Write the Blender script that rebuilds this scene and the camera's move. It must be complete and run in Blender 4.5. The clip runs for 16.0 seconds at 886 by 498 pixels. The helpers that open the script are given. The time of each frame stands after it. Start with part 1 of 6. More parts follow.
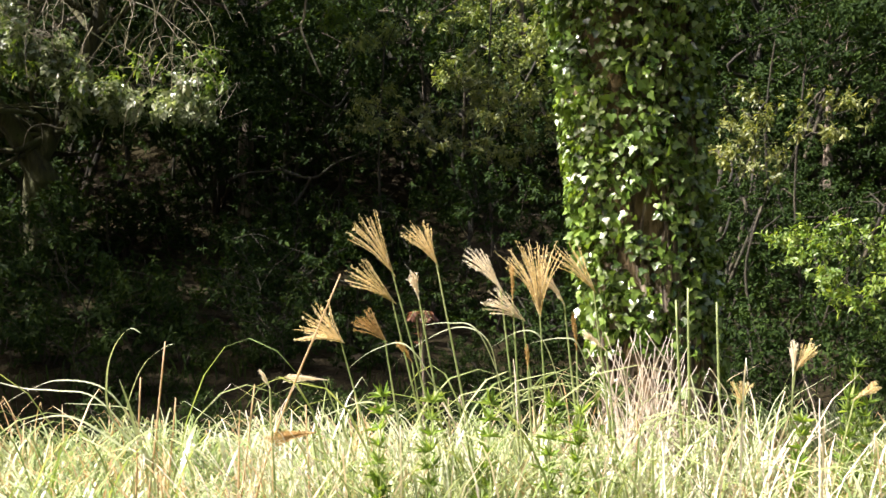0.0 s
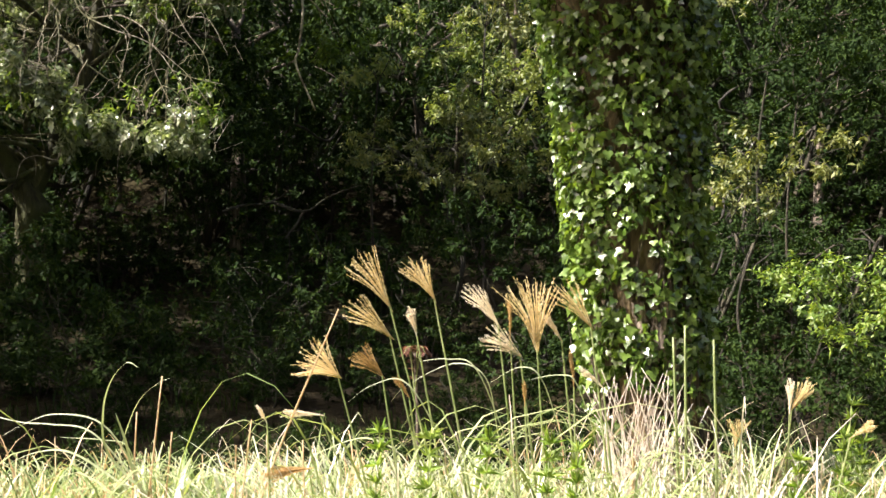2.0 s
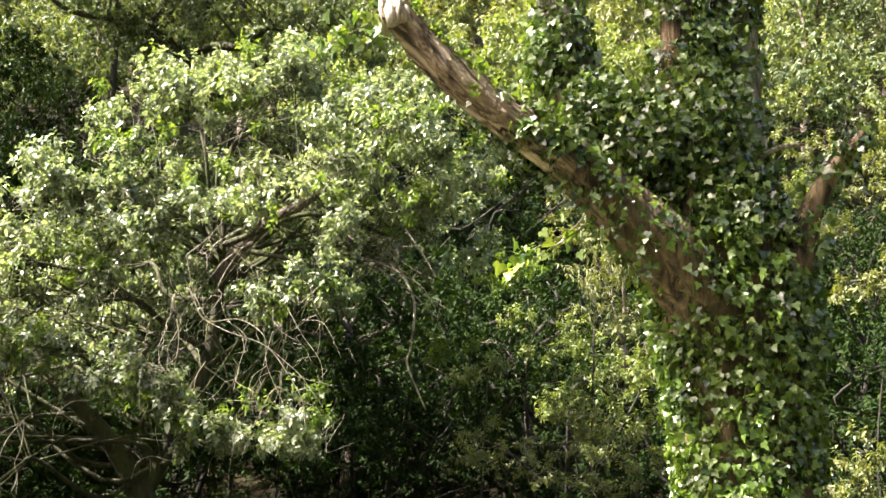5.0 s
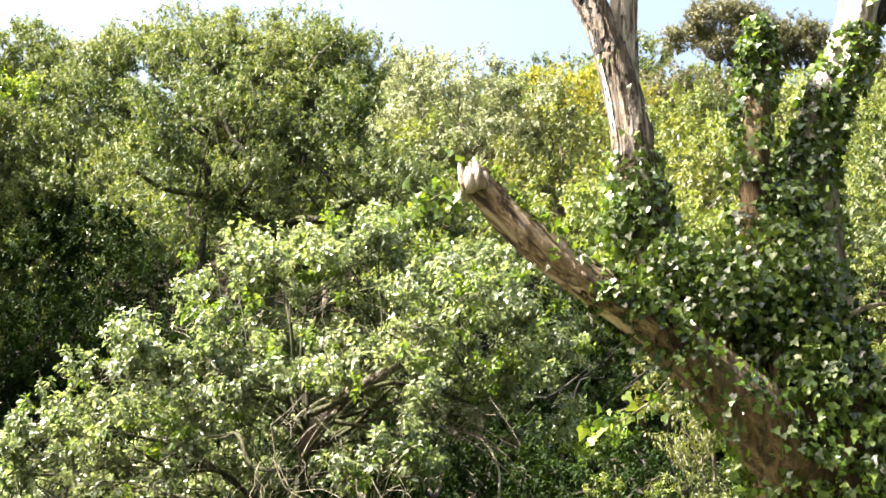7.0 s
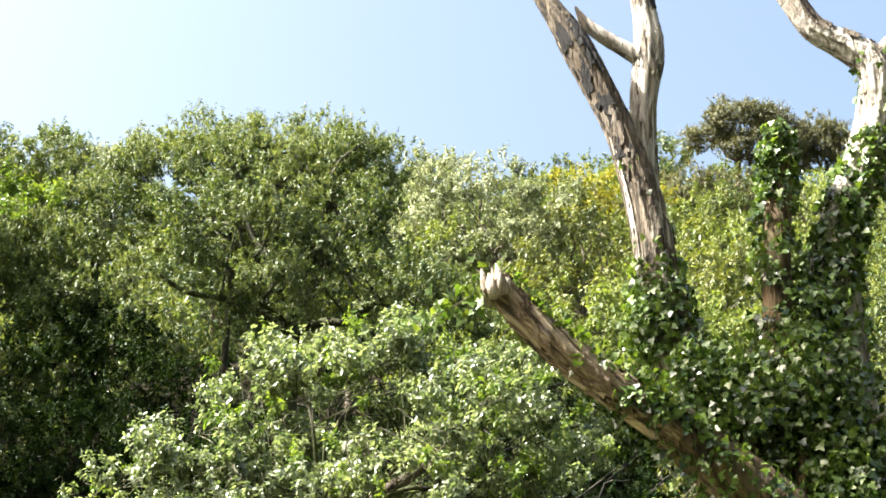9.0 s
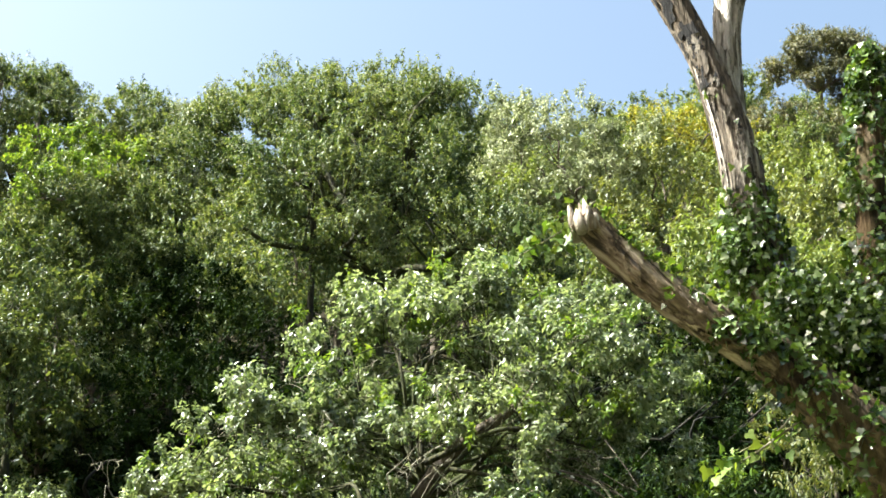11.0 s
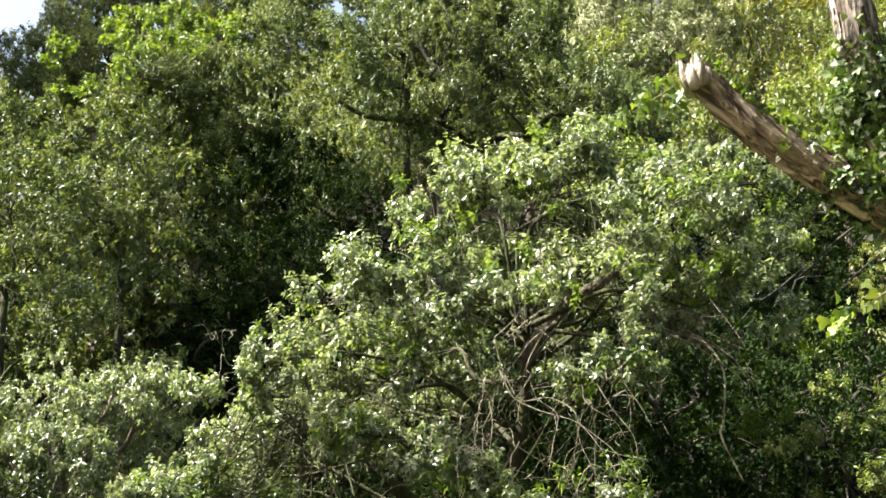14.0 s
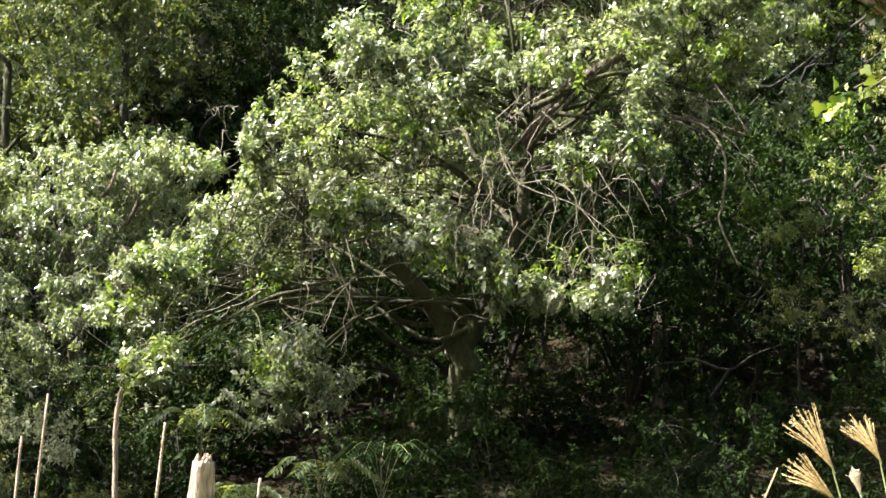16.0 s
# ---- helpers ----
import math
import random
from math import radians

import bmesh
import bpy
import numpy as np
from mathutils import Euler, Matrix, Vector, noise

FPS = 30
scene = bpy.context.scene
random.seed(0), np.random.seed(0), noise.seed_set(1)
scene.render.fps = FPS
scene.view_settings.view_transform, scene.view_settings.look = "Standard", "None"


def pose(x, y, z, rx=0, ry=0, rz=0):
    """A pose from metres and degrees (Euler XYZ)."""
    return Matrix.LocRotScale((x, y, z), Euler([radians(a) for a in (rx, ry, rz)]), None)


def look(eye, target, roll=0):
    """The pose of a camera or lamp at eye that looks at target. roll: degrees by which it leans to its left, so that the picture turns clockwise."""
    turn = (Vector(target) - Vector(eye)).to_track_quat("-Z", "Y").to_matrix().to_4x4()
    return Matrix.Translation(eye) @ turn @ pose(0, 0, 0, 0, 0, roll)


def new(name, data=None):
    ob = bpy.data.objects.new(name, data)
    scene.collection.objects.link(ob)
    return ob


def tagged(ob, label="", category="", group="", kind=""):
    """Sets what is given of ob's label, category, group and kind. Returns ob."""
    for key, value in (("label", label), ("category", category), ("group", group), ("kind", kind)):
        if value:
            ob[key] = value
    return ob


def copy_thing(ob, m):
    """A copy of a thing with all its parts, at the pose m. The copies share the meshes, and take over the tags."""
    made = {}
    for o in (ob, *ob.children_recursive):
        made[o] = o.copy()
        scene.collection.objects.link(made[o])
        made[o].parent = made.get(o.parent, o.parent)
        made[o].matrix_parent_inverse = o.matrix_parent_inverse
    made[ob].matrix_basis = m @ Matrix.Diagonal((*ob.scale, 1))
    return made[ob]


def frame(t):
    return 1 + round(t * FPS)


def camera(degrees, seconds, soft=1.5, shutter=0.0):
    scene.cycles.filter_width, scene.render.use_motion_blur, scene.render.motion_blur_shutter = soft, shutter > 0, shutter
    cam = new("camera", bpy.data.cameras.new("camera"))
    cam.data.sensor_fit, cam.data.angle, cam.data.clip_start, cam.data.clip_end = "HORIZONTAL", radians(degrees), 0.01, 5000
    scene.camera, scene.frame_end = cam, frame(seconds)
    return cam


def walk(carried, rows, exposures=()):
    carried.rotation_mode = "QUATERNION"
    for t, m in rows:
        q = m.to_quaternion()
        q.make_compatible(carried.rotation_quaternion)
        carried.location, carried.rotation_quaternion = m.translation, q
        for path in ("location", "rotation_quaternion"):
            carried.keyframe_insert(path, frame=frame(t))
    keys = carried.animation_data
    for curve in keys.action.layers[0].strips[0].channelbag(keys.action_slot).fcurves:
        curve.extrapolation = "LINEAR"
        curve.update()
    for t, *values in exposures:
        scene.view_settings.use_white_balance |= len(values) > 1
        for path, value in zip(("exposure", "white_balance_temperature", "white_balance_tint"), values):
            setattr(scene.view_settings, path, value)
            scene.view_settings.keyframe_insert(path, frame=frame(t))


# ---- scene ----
cam = camera(35.5, 16.0, soft=1.6)

# seconds, eye, target, roll
PATH = [
    (0, (0.069, 0.093, 1.509), (0.047, 2.093, 1.519), -0.3),
    (0.5, (0.067, 0.093, 1.506), (0.047, 2.093, 1.517), -0.5),
    (1, (0.064, 0.118, 1.504), (0.063, 2.118, 1.525), -0.2),
    (1.5, (0.041, 0.095, 1.51), (0.033, 2.094, 1.546), -0.4),
    (2, (0.032, 0.086, 1.52), (0.026, 2.085, 1.578), 0.1),
    (2.5, (0.007, 0.07, 1.524), (-0.021, 2.069, 1.587), 0.0),
    (3, (0.008, 0.077, 1.564), (-0.062, 2.073, 1.673), -0.1),
    (3.5, (0.01, 0.069, 1.599), (-0.068, 2.058, 1.799), 0.1),
    (4, (-0.004, 0.043, 1.636), (-0.112, 2.019, 1.926), 0.2),
    (4.2, (-0.009, 0.016, 1.651), (-0.128, 1.984, 1.982), 0.2),
    (6.3, (0.051, 0.101, 1.578), (-0.201, 1.986, 2.195), 1.3),
    (6.5, (0.046, 0.086, 1.579), (-0.221, 1.963, 2.216), 1.2),
    (7, (0.03, 0.062, 1.601), (-0.247, 1.914, 2.303), 1.0),
    (7.5, (0.031, 0.041, 1.623), (-0.241, 1.86, 2.408), 0.1),
    (8, (0.038, 0.039, 1.628), (-0.226, 1.838, 2.46), 0.4),
    (8.2, (0.037, 0.035, 1.629), (-0.228, 1.83, 2.471), 0.6),
    (10.3, (0.015, -0.003, 1.583), (-0.37, 1.793, 2.374), 0.3),
    (10.5, (0.002, 0.016, 1.584), (-0.392, 1.815, 2.364), 0.0),
    (11, (-0.013, 0.055, 1.597), (-0.433, 1.856, 2.359), 0.4),
    (11.5, (-0.022, 0.046, 1.603), (-0.467, 1.843, 2.36), 0.1),
    (12, (-0.041, 0.026, 1.604), (-0.54, 1.814, 2.349), 0.1),
    (12.5, (-0.033, 0.005, 1.581), (-0.583, 1.789, 2.3), 0.4),
    (13, (-0.048, 0.01, 1.569), (-0.615, 1.804, 2.248), 0.2),
    (13.5, (-0.091, -0.023, 1.552), (-0.649, 1.787, 2.194), -0.2),
    (14, (-0.11, -0.055, 1.512), (-0.672, 1.773, 2.098), 0.1),
    (14.5, (-0.112, -0.064, 1.502), (-0.681, 1.782, 2.021), 0.2),
    (15, (-0.088, -0.003, 1.51), (-0.664, 1.859, 1.959), 0.4),
    (15.5, (-0.065, 0.072, 1.507), (-0.645, 1.948, 1.888), 1.0),
    (16, (-0.032, -0.004, 1.502), (-0.624, 1.886, 1.781), 1.3),
]
walk(cam, [(t, look(eye, target, roll)) for t, eye, target, roll in PATH],
     exposures=[(0.0, 1.84, 6450, 17), (3.0, 2.06, 6450, 17), (3.5, 2.33, 6450, 17), (4.2, 2.52, 6450, 17), (6.3, 2.75, 6500, 14), (7.2, 2.72, 6520, 13), (8.0, 2.56, 6500, 11), (11.0, 2.12, 6120, 3), (12.6, 2.12, 6150, 4), (14.0, 2.22, 6320, 12), (15.0, 2.4, 6150, 16), (16.0, 2.55, 6150, 17)])

# ---- light ----
SUN_AZ, SUN_EL = -107.0, 50.0          # degrees from +y, clockwise; height
world = bpy.data.worlds.new("sky")
scene.world = world
world.use_nodes = True
wn = world.node_tree
sky = wn.nodes.new("ShaderNodeTexSky")
sky.sky_type = "NISHITA"
sky.sun_disc = False
sky.sun_elevation, sky.sun_rotation = radians(SUN_EL), radians(SUN_AZ)
sky.air_density, sky.dust_density, sky.ozone_density = 1.25, 7.0, 0.0
wn.links.new(sky.outputs[0], wn.nodes["Background"].inputs[0])
wn.nodes["Background"].inputs[1].default_value = 0.074
sun_data = bpy.data.lights.new("sun", "SUN")
sun_data.energy, sun_data.angle, sun_data.color = 5.0, radians(0.55), (1.0, 0.95, 0.87)
sun = new("sun", sun_data)
SUN_DIR = Vector((math.sin(radians(SUN_AZ)) * math.cos(radians(SUN_EL)),
                  math.cos(radians(SUN_AZ)) * math.cos(radians(SUN_EL)), math.sin(radians(SUN_EL))))
sun.matrix_world = look(SUN_DIR * 60, (0, 0, 0))


# ---- materials ----
def nodes_of(name):
    m = bpy.data.materials.new(name)
    m.use_nodes = True
    t = m.node_tree
    return m, t, t.nodes["Principled BSDF"], t.nodes["Material Output"]


def ramp(t, fac, stops):
    r = t.nodes.new("ShaderNodeValToRGB")
    el = r.color_ramp.elements
    while len(el) < len(stops):
        el.new(0.5)
    for e, (p, c) in zip(el, stops):
        e.position, e.color = p, (*c, 1)
    t.links.new(fac, r.inputs[0])
    return r.outputs[0]


def leaf_material(name, colours, rough=0.4, through_light=0.35, through_tint=(1.25, 1.2, 0.45), patch=0.5, gloss=0.5):
    """A leaf that differs from its neighbours, lets light through and is paler in patches of the crown."""
    m, t, p, out = nodes_of(name)
    n, link = t.nodes, t.links
    geo = n.new("ShaderNodeNewGeometry")
    tc = n.new("ShaderNodeTexCoord")
    big = n.new("ShaderNodeTexNoise")
    big.inputs["Scale"].default_value, big.inputs["Detail"].default_value = patch, 2.0
    link.new(tc.outputs["Object"], big.inputs["Vector"])
    mixf = n.new("ShaderNodeMath")
    mixf.operation = "MULTIPLY_ADD"
    link.new(big.outputs[0], mixf.inputs[0])
    mixf.inputs[1].default_value = 0.9
    half = n.new("ShaderNodeMath")
    half.operation = "MULTIPLY_ADD"
    link.new(geo.outputs["Random Per Island"], half.inputs[0])
    half.inputs[1].default_value, half.inputs[2].default_value = 0.6, -0.25
    link.new(half.outputs[0], mixf.inputs[2])
    col = ramp(t, mixf.outputs[0], colours)
    fine = n.new("ShaderNodeTexNoise")
    fine.inputs["Scale"].default_value = 60.0
    link.new(tc.outputs["Object"], fine.inputs["Vector"])
    bump = n.new("ShaderNodeBump")
    bump.inputs["Strength"].default_value, bump.inputs["Distance"].default_value = 0.35, 0.01
    link.new(fine.outputs[0], bump.inputs["Height"])
    link.new(bump.outputs[0], p.inputs["Normal"])
    link.new(col, p.inputs["Base Color"])
    p.inputs["Specular IOR Level"].default_value = gloss
    rr = n.new("ShaderNodeMapRange")
    link.new(geo.outputs["Random Per Island"], rr.inputs[0])
    rr.inputs[3].default_value, rr.inputs[4].default_value = rough - 0.1, rough + 0.15
    link.new(rr.outputs[0], p.inputs["Roughness"])
    tr = n.new("ShaderNodeBsdfTranslucent")
    tint = n.new("ShaderNodeMix")
    tint.data_type, tint.blend_type = "RGBA", "MULTIPLY"
    tint.inputs[0].default_value = 1.0
    link.new(col, tint.inputs[6])
    tint.inputs[7].default_value = (*through_tint, 1)
    link.new(tint.outputs[2], tr.inputs[0])
    mix = n.new("ShaderNodeMixShader")
    mix.inputs[0].default_value = through_light
    link.new(p.outputs[0], mix.inputs[1])
    link.new(tr.outputs[0], mix.inputs[2])
    link.new(mix.outputs[0], out.inputs[0])
    return m


def bark_material(name, dark, mid, pale, scale=9.0, moss=None, stretch=0.16, lean=0.0):
    m, t, p, out = nodes_of(name)
    n, link = t.nodes, t.links
    tc = n.new("ShaderNodeTexCoord")
    mp = n.new("ShaderNodeMapping")
    mp.vector_type = "TEXTURE"
    mp.inputs["Scale"].default_value = (1, 1, 1 / stretch)
    mp.inputs["Rotation"].default_value = (0, radians(lean), 0)
    link.new(tc.outputs["Object"], mp.inputs[0])
    furrow = n.new("ShaderNodeTexNoise")
    furrow.inputs["Scale"].default_value, furrow.inputs["Detail"].default_value = scale * 2.2, 6.0
    furrow.inputs["Roughness"].default_value, furrow.inputs["Distortion"].default_value = 0.62, 0.6
    link.new(mp.outputs[0], furrow.inputs[0])
    col = ramp(t, furrow.outputs[0], [(0.4, dark), (0.5, mid), (0.62, pale)])
    blotch = n.new("ShaderNodeTexNoise")
    blotch.inputs["Scale"].default_value, blotch.inputs["Detail"].default_value = 2.4, 4.0
    link.new(tc.outputs["Object"], blotch.inputs[0])
    mixc = n.new("ShaderNodeMix")
    mixc.data_type = "RGBA"
    fac = ramp(t, blotch.outputs[0], [(0.48, (0, 0, 0)), (0.62, (1, 1, 1))])
    link.new(fac, mixc.inputs[0])
    link.new(col, mixc.inputs[6])
    mixc.inputs[7].default_value = (*(moss or [c * 0.7 for c in mid]), 1)
    link.new(mixc.outputs[2], p.inputs["Base Color"])
    p.inputs["Roughness"].default_value = 0.9
    bump = n.new("ShaderNodeBump")
    bump.inputs["Strength"].default_value, bump.inputs["Distance"].default_value = 1.0, 0.05
    link.new(furrow.outputs[0], bump.inputs["Height"])
    link.new(bump.outputs[0], p.inputs["Normal"])
    return m


def ground_material():
    m, t, p, out = nodes_of("woodland_soil")
    n, link = t.nodes, t.links
    tc = n.new("ShaderNodeTexCoord")
    a = n.new("ShaderNodeTexNoise")
    a.inputs["Scale"].default_value, a.inputs["Detail"].default_value = 0.6, 6.0
    b = n.new("ShaderNodeTexNoise")
    b.inputs["Scale"].default_value, b.inputs["Detail"].default_value = 14.0, 6.0
    for x in (a, b):
        link.new(tc.outputs["Object"], x.inputs[0])
    add = n.new("ShaderNodeMath")
    add.operation = "ADD"
    link.new(a.outputs[0], add.inputs[0])
    link.new(b.outputs[0], add.inputs[1])
    half = n.new("ShaderNodeMath")
    half.operation = "MULTIPLY"
    half.inputs[1].default_value = 0.5
    link.new(add.outputs[0], half.inputs[0])
    # Darker than natural soil: the wood's shade is put into these colours.
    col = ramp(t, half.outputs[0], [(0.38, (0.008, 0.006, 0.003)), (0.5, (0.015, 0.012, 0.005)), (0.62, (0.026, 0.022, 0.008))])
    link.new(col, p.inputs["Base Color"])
    p.inputs["Roughness"].default_value, p.inputs["Specular IOR Level"].default_value = 0.95, 0.1
    bump = n.new("ShaderNodeBump")
    bump.inputs["Strength"].default_value, bump.inputs["Distance"].default_value = 0.8, 0.06
    link.new(b.outputs[0], bump.inputs["Height"])
    link.new(bump.outputs[0], p.inputs["Normal"])
    return m


def straw_material(name, colours, rough=0.55, through_light=0.3):
    return leaf_material(name, colours, rough, through_light, (1.15, 1.05, 0.7), 3.0)


M_SOIL = ground_material()
M_LEAF_MID = leaf_material("laurel_leaf", [(0.2, (0.085, 0.116, 0.058)), (0.45, (0.167, 0.203, 0.105)), (0.7, (0.318, 0.345, 0.205))], 0.27, 0.38, (1.15, 1.25, 0.6), gloss=0.9)
M_LEAF_BIG = leaf_material("oak_leaf_dark", [(0.2, (0.039, 0.07, 0.025)), (0.45, (0.092, 0.134, 0.048)), (0.7, (0.192, 0.224, 0.096))], 0.43, 0.34, gloss=0.4)
# Leaf darkened and dulled well below natural tone to imitate deep shade.
M_LEAF_SHADED = leaf_material("shade_darkened_leaf", [(0.2, (0.009, 0.02, 0.004)), (0.5, (0.016, 0.034, 0.007)), (0.75, (0.03, 0.052, 0.01))], 0.65, 0.2, gloss=0.08)
M_LEAF_PALE = leaf_material("pale_flowering_leaf", [(0.2, (0.12, 0.15, 0.055)), (0.45, (0.22, 0.25, 0.11)), (0.7, (0.4, 0.42, 0.26))], 0.5, 0.25, (1.1, 1.1, 0.8))
M_LEAF_YELLOW = leaf_material("autumn_yellow_leaf", [(0.2, (0.11, 0.14, 0.02)), (0.45, (0.21, 0.22, 0.03)), (0.7, (0.31, 0.28, 0.04))], 0.5, 0.4)
M_LEAF_HILL = leaf_material("hillside_leaf", [(0.2, (0.085, 0.125, 0.03)), (0.45, (0.15, 0.19, 0.045)), (0.7, (0.23, 0.26, 0.065))], 0.48, 0.35, (1.15, 1.2, 0.55))
M_LEAF_BROWN = leaf_material("olive_brown_leaf", [(0.2, (0.06, 0.068, 0.032)), (0.45, (0.11, 0.114, 0.055)), (0.7, (0.18, 0.172, 0.088))], 0.5, 0.25)
M_LEAF_FRESH = leaf_material("fresh_green_leaf", [(0.2, (0.07, 0.13, 0.02)), (0.45, (0.12, 0.2, 0.03)), (0.7, (0.2, 0.27, 0.05))], 0.42, 0.42)
M_LEAF_OLIVE = leaf_material("olive_shrub_leaf", [(0.2, (0.075, 0.1, 0.03)), (0.45, (0.135, 0.16, 0.045)), (0.7, (0.2, 0.215, 0.07))], 0.45, 0.35)
M_IVY = leaf_material("ivy_leaf", [(0.2, (0.025, 0.055, 0.008)), (0.45, (0.07, 0.125, 0.018)), (0.72, (0.16, 0.245, 0.04))], 0.27, 0.28, patch=2.0, gloss=1.0)
M_GRASS = leaf_material("meadow_grass", [(0.15, (0.12, 0.19, 0.055)), (0.45, (0.23, 0.3, 0.12)), (0.75, (0.43, 0.46, 0.28))], 0.38, 0.35, (1.1, 1.1, 0.7), 1.5)
M_BLADE = leaf_material("broad_glossy_grass", [(0.15, (0.2, 0.27, 0.1)), (0.45, (0.36, 0.41, 0.22)), (0.75, (0.55, 0.57, 0.42))], 0.26, 0.3, (1.1, 1.1, 0.7), 1.5, gloss=0.8)
M_REED = leaf_material("pampas_blade", [(0.15, (0.13, 0.19, 0.06)), (0.45, (0.22, 0.28, 0.1)), (0.75, (0.4, 0.43, 0.22))], 0.38, 0.4, (1.15, 1.15, 0.5), 2.5)
M_STRAW = straw_material("dry_straw", [(0.2, (0.3, 0.19, 0.09)), (0.5, (0.46, 0.32, 0.17)), (0.75, (0.6, 0.48, 0.3))])
M_PLUME = straw_material("pampas_plume", [(0.2, (0.5, 0.38, 0.16)), (0.5, (0.66, 0.54, 0.28)), (0.75, (0.8, 0.7, 0.46))], 0.45, 0.45)
M_PLUME_BROWN = straw_material("brown_plume", [(0.2, (0.28, 0.17, 0.06)), (0.5, (0.42, 0.27, 0.1)), (0.75, (0.56, 0.4, 0.18))], 0.5, 0.4)
M_PLUME_WHITE = straw_material("pale_plume", [(0.2, (0.68, 0.58, 0.46)), (0.5, (0.8, 0.73, 0.62)), (0.75, (0.88, 0.84, 0.76))], 0.45, 0.45)
M_STRAW_PALE = straw_material("bleached_straw", [(0.2, (0.42, 0.35, 0.27)), (0.5, (0.58, 0.51, 0.43)), (0.75, (0.72, 0.67, 0.6))])
M_WEED = leaf_material("weed_leaf", [(0.2, (0.13, 0.23, 0.035)), (0.45, (0.2, 0.32, 0.055)), (0.7, (0.3, 0.4, 0.1))], 0.45, 0.4)
M_RUST = straw_material("withered_fern", [(0.2, (0.07, 0.03, 0.018)), (0.5, (0.12, 0.05, 0.03)), (0.75, (0.18, 0.085, 0.05))])
M_BARK_IVY_TREE = bark_material("furrowed_bark", (0.03, 0.019, 0.011), (0.12, 0.08, 0.042), (0.24, 0.17, 0.095), 9.0, (0.1, 0.075, 0.03))
M_BARK_DEAD = bark_material("weathered_dead_wood", (0.022, 0.017, 0.012), (0.125, 0.095, 0.065), (0.34, 0.28, 0.21), 13.0, (0.11, 0.08, 0.05), 0.1)
M_BARK_LIMB = bark_material("flaking_limb_bark", (0.04, 0.026, 0.015), (0.25, 0.175, 0.105), (0.52, 0.42, 0.29), 12.0, (0.2, 0.14, 0.08), 0.09, -43.0)
M_BARK_MOSS = bark_material("mossy_bark", (0.016, 0.015, 0.005), (0.04, 0.038, 0.01), (0.075, 0.07, 0.022), 8.0, (0.048, 0.055, 0.01))
# Near-black bark with the shade inside the wood put into its colour.
M_BARK_SHADED = bark_material("shade_darkened_bark", (0.008, 0.007, 0.004), (0.022, 0.018, 0.01), (0.05, 0.042, 0.022), 9.0, (0.02, 0.022, 0.008))
M_BARK_GREY = bark_material("grey_brown_bark", (0.05, 0.04, 0.03), (0.13, 0.1, 0.07), (0.24, 0.2, 0.15), 8.0)
M_BARK_WHITE = bark_material("bleached_barkless_wood", (0.14, 0.115, 0.09), (0.46, 0.41, 0.35), (0.7, 0.66, 0.6), 10.0, (0.4, 0.34, 0.28))
M_BARK_PLATE = bark_material("loose_bark_plate", (0.035, 0.028, 0.021), (0.2, 0.165, 0.125), (0.46, 0.41, 0.34), 12.0, (0.14, 0.11, 0.08))
M_TWIG = bark_material("pale_lichen_twig", (0.13, 0.105, 0.07), (0.27, 0.235, 0.165), (0.43, 0.39, 0.3), 14.0, (0.26, 0.25, 0.13))
M_CHAR = bark_material("charred_bark", (0.004, 0.003, 0.003), (0.012, 0.01, 0.009), (0.035, 0.026, 0.021), 16.0)
M_POST = bark_material("rotten_post_wood", (0.16, 0.11, 0.07), (0.42, 0.32, 0.22), (0.6, 0.5, 0.38), 16.0, (0.36, 0.26, 0.17))


# ---- mesh helpers ----
def empty_thing(name, place, label, category, group=""):
    return tagged(new(name), label, category, group) if place is None else _placed(tagged(new(name), label, category, group), place)


def _placed(ob, place):
    ob.location = place
    return ob


def mesh_from(verts, faces, material, smooth=False):
    """A mesh from an (n, 3) array and an (m, 3) array of triangles or (m, 4) of quads."""
    verts, faces = np.asarray(verts, np.float32), np.asarray(faces, np.int32)
    me = bpy.data.meshes.new("mesh")
    k = faces.shape[1]
    me.vertices.add(len(verts))
    me.vertices.foreach_set("co", verts.ravel())
    me.loops.add(faces.size)
    me.loops.foreach_set("vertex_index", faces.ravel())
    me.polygons.add(len(faces))
    me.polygons.foreach_set("loop_start", np.arange(0, faces.size, k, dtype=np.int32))
    me.polygons.foreach_set("loop_total", np.full(len(faces), k, dtype=np.int32))
    if smooth:
        me.polygons.foreach_set("use_smooth", np.ones(len(faces), dtype=bool))
    me.materials.append(material)
    me.update(calc_edges=True)
    return me


def part(name, me, parent, label="", kind=""):
    """Links a mesh that is given in world coordinates under its thing."""
    ob = new(name, me)
    ob.parent = parent
    if parent is not None:
        p, up = Vector(parent.location), parent.parent
        while up is not None:
            p, up = p + up.location, up.parent
        if not me.get("moved"):
            me.transform(Matrix.Translation(-p))
            me["moved"] = True
    return tagged(ob, label, kind=kind)


def unit(v):
    return v / np.maximum(np.linalg.norm(v, axis=-1, keepdims=True), 1e-9)


def spline(points, steps):
    """A smooth line through points of any width of row (Catmull-Rom)."""
    p = np.asarray(points, float)
    p = np.vstack([2 * p[0] - p[1], p, 2 * p[-1] - p[-2]])
    rows = []
    for i in range(1, len(p) - 2):
        a, b, c, d = p[i - 1:i + 3]
        for s in np.linspace(0, 1, steps, endpoint=False):
            rows.append(0.5 * (2 * b + (c - a) * s + (2 * a - 5 * b + 4 * c - d) * s ** 2 + (3 * b - a - 3 * c + d) * s ** 3))
    rows.append(p[-2])
    return np.array(rows)


